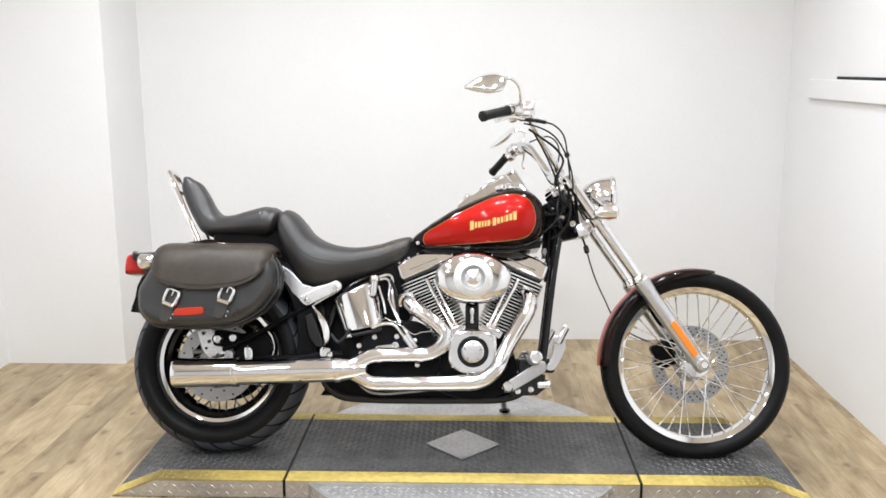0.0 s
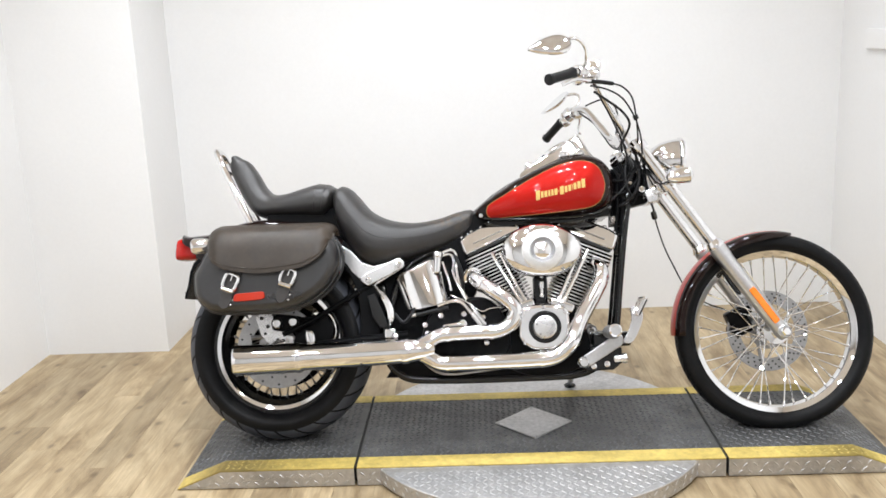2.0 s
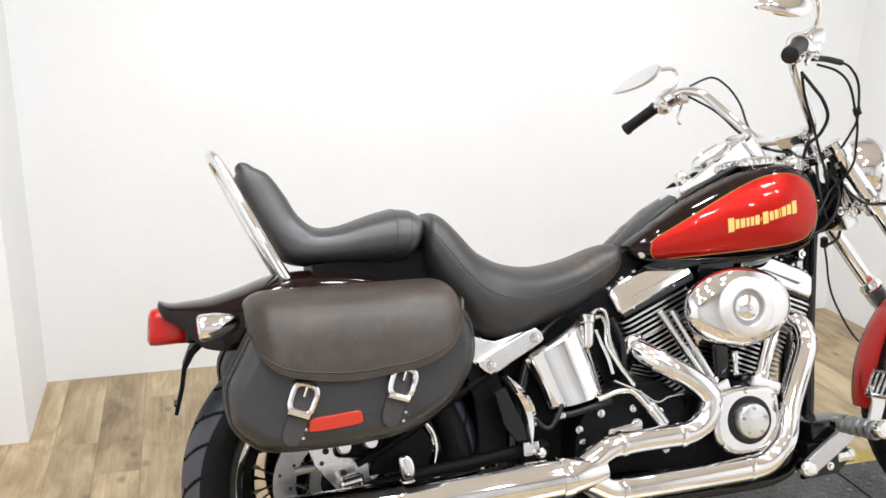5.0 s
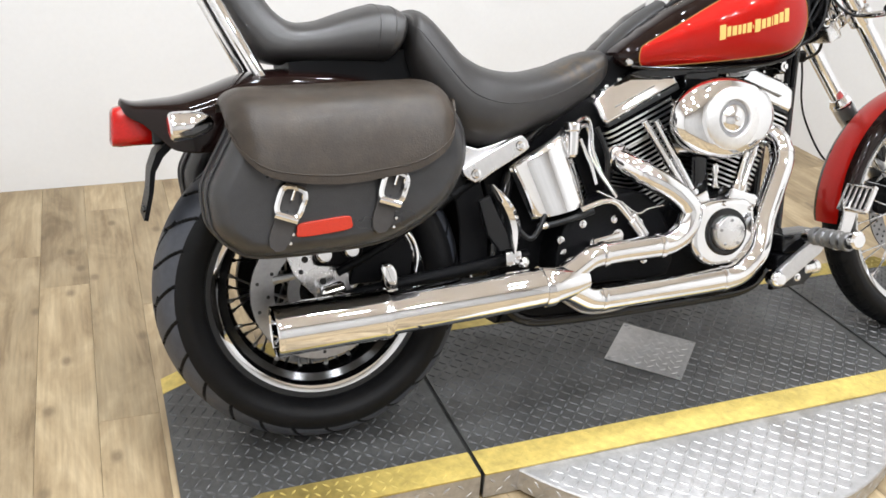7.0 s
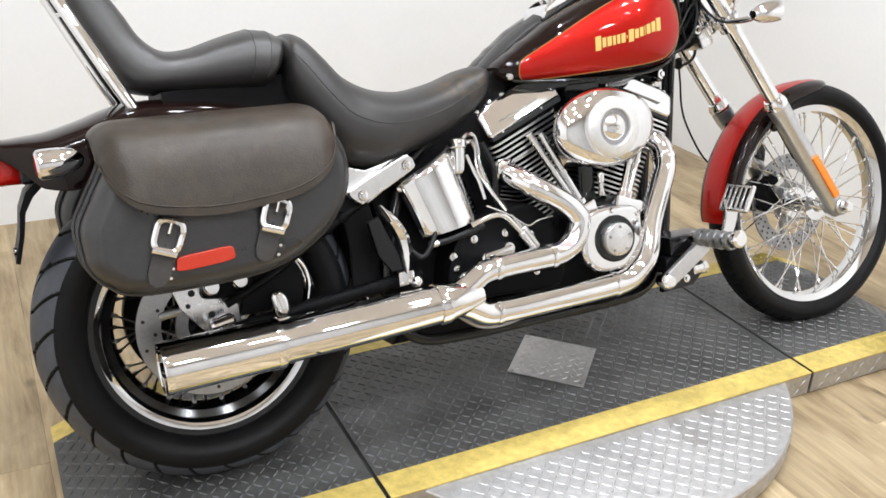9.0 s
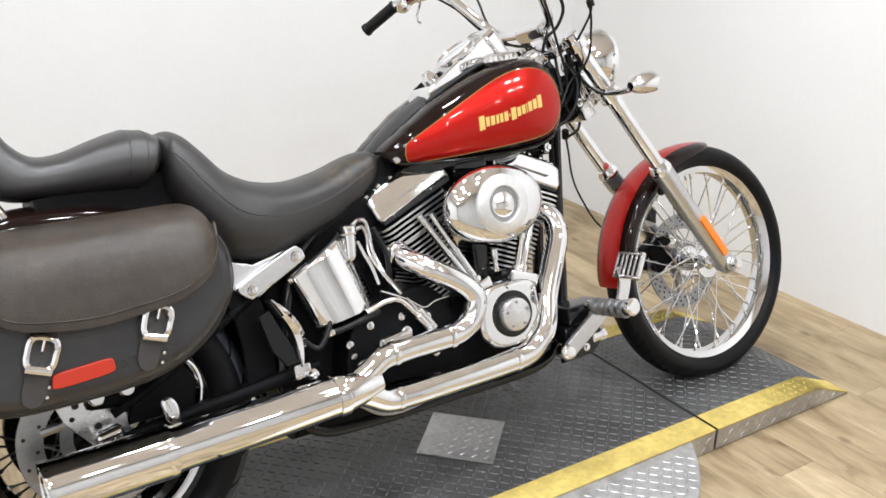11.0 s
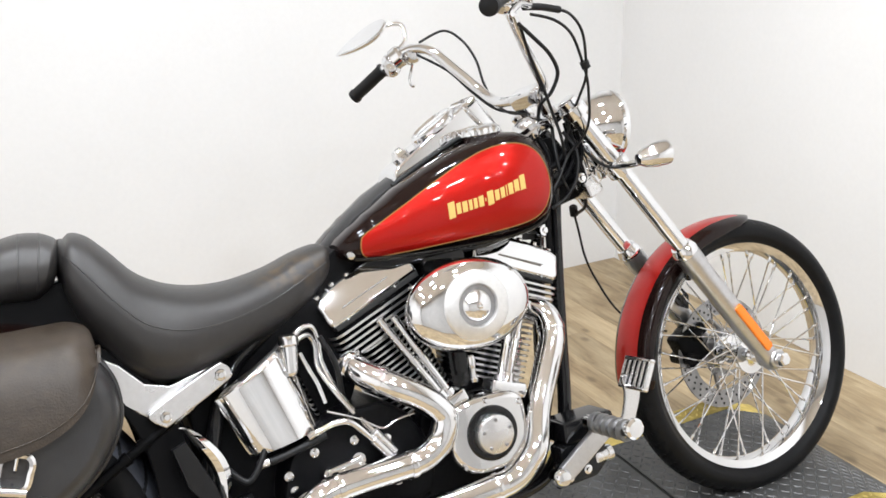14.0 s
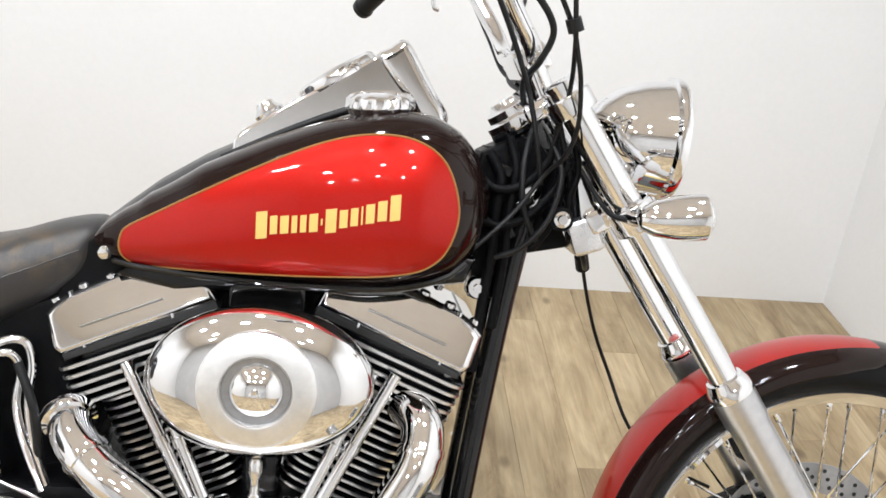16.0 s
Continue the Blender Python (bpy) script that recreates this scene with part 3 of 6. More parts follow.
for k in range(5):
    a = 2 * math.pi * k / 5 + 0.3
    tube([(FW[0] + 0.062 * math.cos(a), 0.0595, FW[2] + 0.062 * math.sin(a)), (FW[0] + 0.104 * math.cos(a + 0.35), 0.0605, FW[2] + 0.104 * math.sin(a + 0.35))], 0.007, 8, bm=fr)
part("brake_disc", fr, STEEL, front_rim, "brushed steel brake disc")
holes = bmesh.new()
for k in range(30):
    for row, rr in enumerate((0.112, 0.124, 0.136)):
        a = 2 * math.pi * (k + row / 3) / 30
        lathe([(0, 0.0572), (0.0034, 0.0572), (0.0034, 0.0578), (0, 0.0578)], 8, (FW[0] + rr * math.cos(a), 0, FW[2] + rr * math.sin(a)), bm=holes)
tagged(part("perforation", holes, GAP, front_rim), kind="stuff")
axle = bmesh.new()
rod((FW[0], -0.138, FW[2]), (FW[0], 0.138, FW[2]), 0.011, 16, axle)
lathe([(0, 0.0), (0.013, 0.0), (0.017, 0.004), (0.017, 0.020), (0.010, 0.020)], 6, (FW[0], -0.160, FW[2]), bm=axle)
rod((FW[0], -0.100, FW[2]), (FW[0], -0.06, FW[2]), 0.017, 20, axle)
rod((FW[0], 0.100, FW[2]), (FW[0], 0.06, FW[2]), 0.017, 20, axle)
part("front_axle", axle, CHROME, bike)
cal = block((0.075, 0.055, 0.10), bevel=0.012, m=pose(1.652, 0.075, 0.372, 0, -25, 0))
block((0.05, 0.075, 0.03), bm=cal, bevel=0.006, m=pose(1.670, 0.080, 0.410, 0, -25, 0))
rod((1.63, 0.04, 0.345), (1.63, 0.11, 0.345), 0.016, 16, cal)
part("front_brake_caliper", cal, WRINKLE, bike)

# rear wheel
rim_half = [(0.236, -0.071), (0.239, -0.068), (0.2375, -0.0645), (0.2330, -0.0635), (0.2285, -0.0625), (0.220, -0.060), (0.2168, -0.0500), (0.2148, -0.0450), (0.212, -0.0415), (0.199, -0.038), (0.192, -0.016), (0.188, 0.0)]
rim_back = [(0.180, 0.0), (0.183, -0.016), (0.190, -0.041), (0.205, -0.047), (0.211, -0.065), (0.224, -0.070)]
rim_rows = rim_half + [(r, -y) for r, y in rim_half[-2::-1]] + [(r, -y) for r, y in rim_back[::-1]] + rim_back[1:]
rear_rim = part("rear_wheel", lathe(rim_rows, 128, RW, closed=True), CHROME, bike, "wide laced chrome rear wheel with black tyre")
# Dark reflections in the chrome barrel, put in as black bands.
rear_rim.data.materials.append(BLACK)
for p in rear_rim.data.polygons:
    c = sum((rear_rim.data.vertices[v].co for v in p.vertices), Vector()) / len(p.vertices)
    away = math.hypot(c.x - RW[0], c.z - RW[2])
    if away < 0.2330 and not 0.2150 < away < 0.2190:
        p.material_index = 1
tyre("tyre", RW, [(0.336, 0.0), (0.3345, 0.024), (0.329, 0.048), (0.320, 0.070), (0.307, 0.088), (0.290, 0.100), (0.272, 0.103), (0.255, 0.095), (0.242, 0.082), (0.236, 0.070)], rear_grooves, TREAD, rear_rim, 1040)
part("hub", lathe([(0, -0.09), (0.022, -0.09), (0.026, -0.066), (0.055, -0.062), (0.055, -0.054), (0.03, -0.05), (0.028, 0.05), (0.055, 0.054), (0.055, 0.062), (0, 0.08)], 40, RW), BLACK, rear_rim)
spokes(rear_rim, RW, 40, 0.052, 0.056, 0.184, 0.010, 0.0024, STEEL, 0.85)
part("belt_pulley", lathe([(0.03, 0.075), (0.150, 0.075), (0.152, 0.078), (0.152, 0.102), (0.150, 0.105), (0.03, 0.105)], 72, RW, closed=True), WRINKLE, rear_rim, "black belt pulley")
rr = bmesh.new()
lathe([(0.098, -0.078), (0.147, -0.078), (0.148, -0.0755), (0.147, -0.073), (0.098, -0.073)], 72, RW, bm=rr, closed=True)
lathe([(0.045, -0.080), (0.07, -0.080), (0.07, -0.074), (0.045, -0.074)], 40, RW, bm=rr, closed=True)
for k in range(5):
    a = 2 * math.pi * k / 5
    tube([(RW[0] + 0.066 * math.cos(a), -0.077, RW[2] + 0.066 * math.sin(a)), (RW[0] + 0.104 * math.cos(a + 0.3), -0.0755, RW[2] + 0.104 * math.sin(a + 0.3))], 0.009, 8, bm=rr)
part("brake_disc", rr, STEEL, rear_rim, "brushed steel brake disc")
holes = bmesh.new()
for k in range(14):
    for row, rad in enumerate((0.110, 0.134)):
        a = 2 * math.pi * (k + row / 2) / 14
        lathe([(0, -0.0788), (0.0040, -0.0788), (0.0040, -0.0782), (0, -0.0782)], 8, (RW[0] + rad * math.cos(a), 0, RW[2] + rad * math.sin(a)), bm=holes)
tagged(part("perforation", holes, GAP, rear_rim), kind="stuff")
# rear caliper, its bracket, axle adjuster
cal = block((0.105, 0.055, 0.06), bevel=0.012, m=pose(0.010, -0.088, 0.418, 0, 8, 0))
rod((-0.022, -0.122, 0.420), (-0.022, -0.06, 0.420), 0.021, 24, cal)
rod((0.036, -0.122, 0.424), (0.036, -0.06, 0.424), 0.021, 24, cal)
part("rear_brake_caliper", cal, WRINKLE, bike)
br = plate([(-0.105, 0.445), (-0.085, 0.462), (-0.045, 0.455), (-0.030, 0.41), (0.03, 0.37), (0.035, 0.30), (-0.02, 0.285), (-0.045, 0.33), (-0.085, 0.38)], -0.098, -0.088, 0.002)
part("caliper_bracket", br, SATIN, bike, "polished bracket plate with drilled holes")
for x, z, r in ((-0.082, 0.440, 0.007), (-0.060, 0.41, 0.007), (-0.025, 0.36, 0.007), (-0.07, 0.385, 0.005)):
    part("drilled_hole", rod((x, -0.0990, z), (x, -0.0978, z), r, 14), GAP, bike)
sw = tube([(-0.03, -0.118, 0.318), (0.10, -0.122, 0.335), (0.30, -0.125, 0.355), (0.44, -0.11, 0.365)], 0.015, 14, 4)
tube([(0.00, -0.125, 0.380), (0.103, -0.124, 0.426), (0.190, -0.122, 0.476), (0.282, -0.120, 0.526), (0.340, -0.116, 0.556)], 0.009, 14, 4, bm=sw)
for k in (0.228, 0.262):
    rod((k, -0.121, 0.497 + (k - 0.228) * 0.545), (k + 0.012, -0.121, 0.5035 + (k - 0.228) * 0.545), 0.0125, 14, sw)
tube([(-0.03, 0.118, 0.318), (0.44, 0.11, 0.365)], 0.021, 12, bm=sw)
part("swingarm", sw, WRINKLE, bike)
ax = plate(spline([(0.088, 0.392), (0.106, 0.394), (0.119, 0.378), (0.121, 0.350), (0.110, 0.336), (0.093, 0.345), (0.087, 0.368)], 5, True), -0.165, -0.130, 0.010, seg=3)
part("axle_cover", ax, CHROME, bike)
part("caliper_bleeder", rod((-0.036, -0.132, 0.340), (0.012, -0.132, 0.349), 0.017, 20, round_ends=0.005), CHROME, bike)
part("caliper_backplate", plate([(0.030, 0.345), (0.060, 0.440), (0.150, 0.450), (0.178, 0.400), (0.165, 0.345)], -0.100, -0.082, 0.004), WRINKLE, bike)
part("backplate_edge", tube([(0.176, -0.102, 0.345), (0.185, -0.102, 0.385), (0.178, -0.102, 0.425), (0.156, -0.102, 0.455)], 0.0035, 8, 5), CHROME, bike)
# rounded cover caps of the rear caliper
for x, z in ((-0.022, 0.420), (0.036, 0.424)):
    part("caliper_cap", lathe([(0, -0.004), (0.013, -0.003), (0.019, 0.004), (0.020, 0.010), (0, 0.012)], 24, (x, -0.126, z)), CHROME, bike)

# forks
FORK_Y = 0.108


def fork_x(z):
    return 1.509 - 0.690 * (z - 0.684)


def on_fork(z, dx=0.0, y=0.0):
    return (fork_x(z) + dx, y, z)


for side in (-1, 1):
    y = FORK_Y * side
    leg = bmesh.new()
    a, b = Vector(on_fork(0.325, 0, y)), Vector(on_fork(0.640, 0, y))
    d = (b - a).length
    lathe([(0, -0.012), (0.019, -0.010), (0.024, 0.0), (0.026, 0.03), (0.0255, 0.06), (0.0275, 0.12), (0.028, d - 0.05), (0.030, d - 0.045), (0.0305, d - 0.012), (0.030, d), (0, d)], 32, a, b - a, leg)
    rod((FW[0], y - 0.030, FW[2]), (FW[0], y + 0.030, FW[2]), 0.024, 24, leg, round_ends=0.004)
    part("fork_slider", leg, FORK_ALU, bike, "polished aluminium lower fork leg")
    part("fork_seal", lathe([(0.0206, 0), (0.031, 0.0), (0.032, 0.008), (0.029, 0.016), (0.025, 0.026), (0.0206, 0.027)], 28, b - (b - a).normalized() * 0.002, b - a), CHROME, bike)
    part("fork_tube", rod(on_fork(0.62, 0, y), on_fork(1.032, 0, y), 0.0205, 28, round_ends=0.003), CHROME, bike)
    part("fork_cap", lathe([(0.0222, 0), (0.0222, 0.005), (0.017, 0.008), (0, 0.009)], 24, on_fork(1.026, 0, y), b - a), CHROME, bike)
rake = (Vector(on_fork(1.0)) - Vector(on_fork(0.5))).normalized()
refl = bmesh.new()
p0, p1 = Vector(on_fork(0.490, 0.002, -0.136)), Vector(on_fork(0.370, 0.002, -0.136))
sweep(refl, [p0, p0.lerp(p1, 0.04), p0.lerp(p1, 0.96), p1], [(-0.010, -0.0045), (0.010, -0.0045), (0.0115, -0.002), (0.0115, 0.003), (0.009, 0.005), (-0.009, 0.005), (-0.0115, 0.003), (-0.0115, -0.002)], up=(0, -1, 0), scales=[0.8, 1, 1, 0.8])
part("fork_reflector", refl, AMBER, bike, "amber side reflector on the fork")
# triple trees and neck
tree = bmesh.new()
for z, t in ((1.005, 0.026), (0.868, 0.034)):
    c = on_fork(z, -0.020)
    block((0.075, 0.17, t), bm=tree, bevel=0.008, m=Matrix.Translation(c) @ Euler((0, radians(-32), 0)).to_matrix().to_4x4())
    for side in (-1, 1):
        a = Vector(on_fork(z, 0, FORK_Y * side)) - rake * t / 2
        lathe([(0.0208, 0), (0.030, 0.0), (0.031, 0.003), (0.031, t - 0.003), (0.030, t), (0.0208, t)], 28, a, rake, tree)
part("triple_tree", tree, CHROME, bike, "chrome fork clamps")
neck = rod(on_fork(0.84, -0.070), on_fork(0.985, -0.070), 0.034, 28, round_ends=0.004)
lathe([(0.037, 0), (0.041, 0.004), (0.041, 0.02), (0.036, 0.024)], 28, on_fork(0.965, -0.070), rake, neck)
part("steering_neck", neck, BLACK, bike)
part("stem_nut", lathe([(0, -0.022), (0.040, -0.022), (0.043, -0.018), (0.043, -0.004), (0.036, 0.0), (0.036, 0.010), (0.028, 0.014), (0.024, 0.022), (0, 0.024)], 28, (1.230, 0, 0.990), rake), CHROME, bike)
part("tree_cover", plate([(1.297, 0.845), (1.344, 0.861), (1.368, 0.843), (1.360, 0.817), (1.318, 0.808)], -0.045, 0.045, 0.006), SATIN, bike, "polished plate under the fork clamp")
part("neck_bolt", lathe([(0, -0.008), (0.006, -0.008), (0.007, -0.003), (0.011, -0.002), (0.013, 0.004)], 16, (1.293, -0.090, 0.856)), CHROME, bike)
part("bolt_boss", rod((1.293, -0.088, 0.856), (1.293, -0.030, 0.856), 0.016, 18), WRINKLE, bike)

# frame
frame_tubes = bmesh.new()
for side in (-1, 1):
    y = side
    tube([(1.272, 0.030 * y, 0.925), (1.243, 0.036 * y, 0.80), (1.220, 0.042 * y, 0.66), (1.199, 0.046 * y, 0.50), (1.184, 0.050 * y, 0.38), (1.166, 0.058 * y, 0.315), (1.118, 0.080 * y, 0.248), (1.045, 0.098 * y, 0.212), (0.90, 0.100 * y, 0.204), (0.55, 0.100 * y, 0.204), (0.42, 0.100 * y, 0.222), (0.365, 0.100 * y, 0.30), (0.372, 0.100 * y, 0.42), (0.43, 0.085 * y, 0.58), (0.52, 0.060 * y, 0.655), (0.70, 0.035 * y, 0.725), (0.95, 0.032 * y, 0.79), (1.20, 0.03 * y, 0.88)], 0.0158, 14, 5, bm=frame_tubes)
part("frame", frame_tubes, BLACK, bike, "black tubular steel frame")
gusset = plate([(1.188, 0.870), (1.210, 0.823), (1.248, 0.798), (1.318, 0.813), (1.300, 0.875), (1.282, 0.945), (1.195, 0.943)], -0.036, 0.036, 0.006)
part("neck_gusset", gusset, WRINKLE, bike)
back = tube([(0.70, 0, 0.76), (0.95, 0, 0.82), (1.25, 0, 0.91)], 0.03, 16, 4)
part("backbone", back, BLACK, bike)
part("seat_bracket", plate([(0.640, 0.700), (0.665, 0.775), (0.700, 0.800), (0.750, 0.795), (0.760, 0.745), (0.735, 0.700)], -0.066, 0.066, 0.006), WRINKLE, bike)
part("tank_bolt", lathe([(0, 0.006), (0.007, 0.005), (0.009, 0.0), (0, -0.008)], 16, (0.716, -0.106, 0.781), (-0.2, -1, -0.2)), CHROME, bike)
under = plate([(0.72, 0.752), (0.80, 0.735), (1.02, 0.742), (1.17, 0.765), (1.185, 0.80), (1.0, 0.82), (0.80, 0.80)], -0.10, 0.10, 0.01)
part("tank_underside", under, BLACK, bike)
mount = plate([(0.77, 0.765), (0.80, 0.725), (0.862, 0.690), (0.918, 0.675), (0.975, 0.690), (1.06, 0.725), (1.15, 0.765)], -0.062, 0.062, 0.008)
part("engine_mount", mount, WRINKLE, bike)
part("ignition_coil", block((0.10, 0.05, 0.05), (0.918, -0.075, 0.735), 0.008), BLACK, bike)
for x, z, y in ((1.193, 0.754, -0.062), (1.256, 0.88, -0.05)):
    b = lathe([(0, -0.006), (0.006, -0.006), (0.007, -0.002), (0.013, -0.002), (0.016, 0.002), (0.016, 0.012), (0, 0.012)], 20, (x, y, z))
    part("frame_bolt", b, CHROME, bike)
part("tank_mount", rod((1.193, -0.055, 0.754), (1.193, 0.0, 0.754), 0.010, 12), BLACK, bike)

# fuel tank: two halves with a console between
TANK = [(0.698, 0.782, 0.806, 0.090), (0.708, 0.774, 0.818, 0.102), (0.730, 0.766, 0.834, 0.114), (0.765, 0.762, 0.858, 0.130), (0.835, 0.758, 0.901, 0.156), (0.938, 0.756, 0.947, 0.182), (1.02, 0.757, 0.973, 0.198), (1.07, 0.760, 0.982, 0.203), (1.115, 0.768, 0.978, 0.198), (1.150, 0.782, 0.961, 0.184), (1.176, 0.806, 0.933, 0.158), (1.191, 0.838, 0.900, 0.122)]
_tx = np.linspace(TANK[0][0], TANK[-1][0], 60)


def tank_row(x):
    xs = [r[0] for r in TANK]
    i = min(max(int(np.searchsorted(xs, x)) - 1, 0), len(TANK) - 2)
    u = (x - xs[i]) / (xs[i + 1] - xs[i])
    rows = [TANK[min(max(i + k, 0), len(TANK) - 1)] for k in (-1, 0, 1, 2)]
    a, b, c, d = (np.array(r[1:]) for r in rows)
    return 0.5 * (2 * b + (c - a) * u + (2 * a - 5 * b + 4 * c - d) * u * u + (3 * b - a - 3 * c + d) * u ** 3)


TN = 2.5


def tank_side(x, z):
    """How far out the tank's side stands at a place of its outline."""
    zb, zt, yo = tank_row(x)
    zm, hz, yc, hy = (zb + zt) / 2, (zt - zb) / 2, (yo + 0.012) / 2, (yo - 0.012) / 2
    q = min(abs((z - zm) / hz), 0.9999)
    return yc + hy * (1 - q ** TN) ** (1 / TN)


for side, name in ((-1, "right_tank"), (1, "left_tank")):
    ringsT = []
    for x in _tx:
        zb, zt, yo = tank_row(x)
        zm, hz, yc, hy = (zb + zt) / 2, (zt - zb) / 2, (yo + 0.012) / 2, (yo - 0.012) / 2
        ring = []
        for k in range(48):
            a = 2 * math.pi * k / 48
            cx, sz = math.cos(a), math.sin(a)
            ring.append((x, side * (yc + hy * math.copysign(abs(cx) ** (2 / TN), cx)), zm + hz * math.copysign(abs(sz) ** (2 / TN), sz)))
        ringsT.append(ring)
    half = part(name, loft(ringsT), BROWN, bike, "dark brown lacquered half of the fuel tank")
    outline = spline([(0.7365, 0.786), (0.7375, 0.804), (0.747, 0.818), (0.790, 0.842), (0.836, 0.867), (0.905, 0.903), (0.978, 0.936), (1.036, 0.951), (1.090, 0.949), (1.129, 0.924), (1.148, 0.872), (1.141, 0.828), (1.120, 0.800), (1.080, 0.786), (0.985, 0.777), (0.860, 0.771), (0.768, 0.769), (0.746, 0.773)], 8, True)
    mid = (1.02, 0.845)
    verts, faces, m = [], [], len(outline)
    for ring in range(1, 17):
        u = ring / 16
        for x, z in outline:
            px, pz = mid[0] + (x - mid[0]) * u, mid[1] + (z - mid[1]) * u
            verts.append((px, side * (tank_side(px, pz) + 0.0012), pz))
    verts.append((mid[0], side * (tank_side(*mid) + 0.0012), mid[1]))
    for ring in range(15):
        for k in range(m):
            faces.append((ring * m + k, ring * m + (k + 1) % m, (ring + 1) * m + (k + 1) % m, (ring + 1) * m + k))
    faces += [(len(verts) - 1, (k + 1) % m, k) for k in range(m)]
    grid_part("red_panel", verts, faces, RED, half, "bright red lacquered panel", 80)
    line = [(x, side * (tank_side(x, z) + 0.0014), z) for x, z in outline]
    part("gold_pinstripe", tube(line, 0.0013, 6, closed=True), GOLD, half, "thin gold pinstripe")
    # the maker's badge as a row of plain cream-gold bars
    widths = (1.25, 0.9, 1.0, 0.75, 0.8, 1.0, 0.4, 1.2, 0.95, 0.9, 0.4, 1.0, 1.05, 1.15)
    heights = (1.3, 0.88, 0.85, 0.82, 0.82, 0.86, 0.3, 1.12, 0.84, 0.84, 0.86, 0.9, 0.94, 1.2)
    at = 0.0
    for k in range(14):
        u = (at + widths[k] / 2) / sum(widths)
        at += widths[k]
        x0 = 0.908 + u * 0.172
        zc = 0.836 + u * 0.036 - 0.006 * math.sin(u * math.pi)
        h = 0.0125 * heights[k]
        w = 0.172 / sum(widths) * widths[k] / 2 - 0.0017
        bm = bmesh.new()
        vs = []
        for dz in (-1, -0.33, 0.33, 1):
            for dx in (-1, 1):
                px, pz = x0 + dx * w, zc + dz * h + dx * w * 0.18
                vs.append((px, pz))
        outer = [bm.verts.new((px, side * (tank_side(px, pz) + 0.0026), pz)) for px, pz in vs]
        inner = [bm.verts.new((px, side * (tank_side(px, pz) + 0.0006), pz)) for px, pz in vs]
        for r in range(3):
            bm.faces.new((outer[2 * r], outer[2 * r + 1], outer[2 * r + 3], outer[2 * r + 2]))
            bm.faces.new((outer[2 * r], outer[2 * r + 2], inner[2 * r + 2], inner[2 * r]))
            bm.faces.new((outer[2 * r + 1], inner[2 * r + 1], inner[2 * r + 3], outer[2 * r + 3]))
        bm.faces.new((outer[0], inner[0], inner[1], outer[1])), bm.faces.new((outer[6], outer[7], inner[7], inner[6]))
        part("badge_bar", bm, CREAM, half)
    lip = [(x, side * (tank_side(x, tank_row(x)[0] + 0.010) - 0.002), tank_row(x)[0] + 0.004) for x in np.linspace(0.725, 1.165, 24)]
    part("tank_seam", tube(lip, 0.0045, 8), BLACK, half)

# console and gauge
con = bmesh.new()
prof = [(0.858, 0.905), (0.860, 0.928), (0.866, 0.938), (0.876, 0.946), (1.034, 1.047), (1.062, 1.062), (1.098, 1.020), (1.112, 0.975), (1.08, 0.950), (0.98, 0.930)]
plate(prof, -0.050, 0.050, 0.0045, con, 3)
console = part("console", con, CHROME, bike, "chrome tank console with a round gauge")
cover = plate(spline([(1.040, 1.046), (1.056, 1.062), (1.071, 1.073), (1.083, 1.069), (1.098, 1.045), (1.118, 1.012), (1.139, 0.978), (1.128, 0.955), (1.100, 0.958), (1.082, 0.990)], 4, True), -0.055, 0.055, 0.014, seg=3)
part("console_cover", cover, CHROME, console, "rounded chrome cover in front of the gauge")
g_n = Vector((-0.545, 0, 0.838))
g_c = Vector((0.990, 0, 1.019)) - 0.006 * g_n
part("gauge_bezel", lathe([(0.050, 0.0), (0.058, 0.0), (0.060, 0.006), (0.058, 0.014), (0.052, 0.018), (0.048, 0.014), (0.048, 0.004)], 48, g_c, g_n, closed=True), CHROME, console)
part("gauge_face", lathe([(0, 0.009), (0.049, 0.009), (0.049, 0.005), (0, 0.005)], 40, g_c, g_n), FACE, console)
part("gauge_glass", lathe([(0, 0.017), (0.030, 0.0165), (0.050, 0.014), (0.050, 0.012), (0, 0.012)], 40, g_c, g_n), LENS, console)
part("ignition_switch", lathe([(0, 0.0), (0.020, 0.0), (0.021, 0.012), (0.014, 0.02), (0.012, 0.026), (0, 0.027)], 28, Vector((0.902, 0, 0.963)) - 0.006 * g_n, g_n), CHROME, console)
for s in (-1, 1):
    cap = lathe([(0, -0.01), (0.036, -0.01), (0.043, 0.0), (0.0445, 0.004), (0.043, 0.014), (0.036, 0.019), (0.020, 0.022), (0.0, 0.023)], 56, (1.048, 0.103 * s, 0.982), (-0.06, 0.08 * s, 1))
    hub = Vector((1.048, 0.103 * s, 0.982))
    for v in cap.verts:
        d = v.co - hub
        ang = math.atan2(d.y, d.x)
        if (d.x ** 2 + d.y ** 2) ** 0.5 > 0.034:
            k = 1 - 0.07 * (math.cos(ang * 14) > 0.2)
            v.co.x, v.co.y = hub.x + d.x * k, hub.y + d.y * k
    part("fuel_cap", cap, CHROME, bike)
pad = loft([[(x, y * w, z + dz - 0.006 * abs(y)) for y, dz in ((-1, -0.012), (-1, 0.0), (-0.7, 0.008), (0, 0.011), (0.7, 0.008), (1, 0.0), (1, -0.012), (0, -0.03))] for x, z, w in ((0.684, 0.796, 0.03), (0.715, 0.822, 0.034), (0.76, 0.858, 0.038), (0.82, 0.896, 0.042), (0.88, 0.926, 0.046))])
part("tank_strap", pad, BAG, bike, "black leather strip between the tanks")
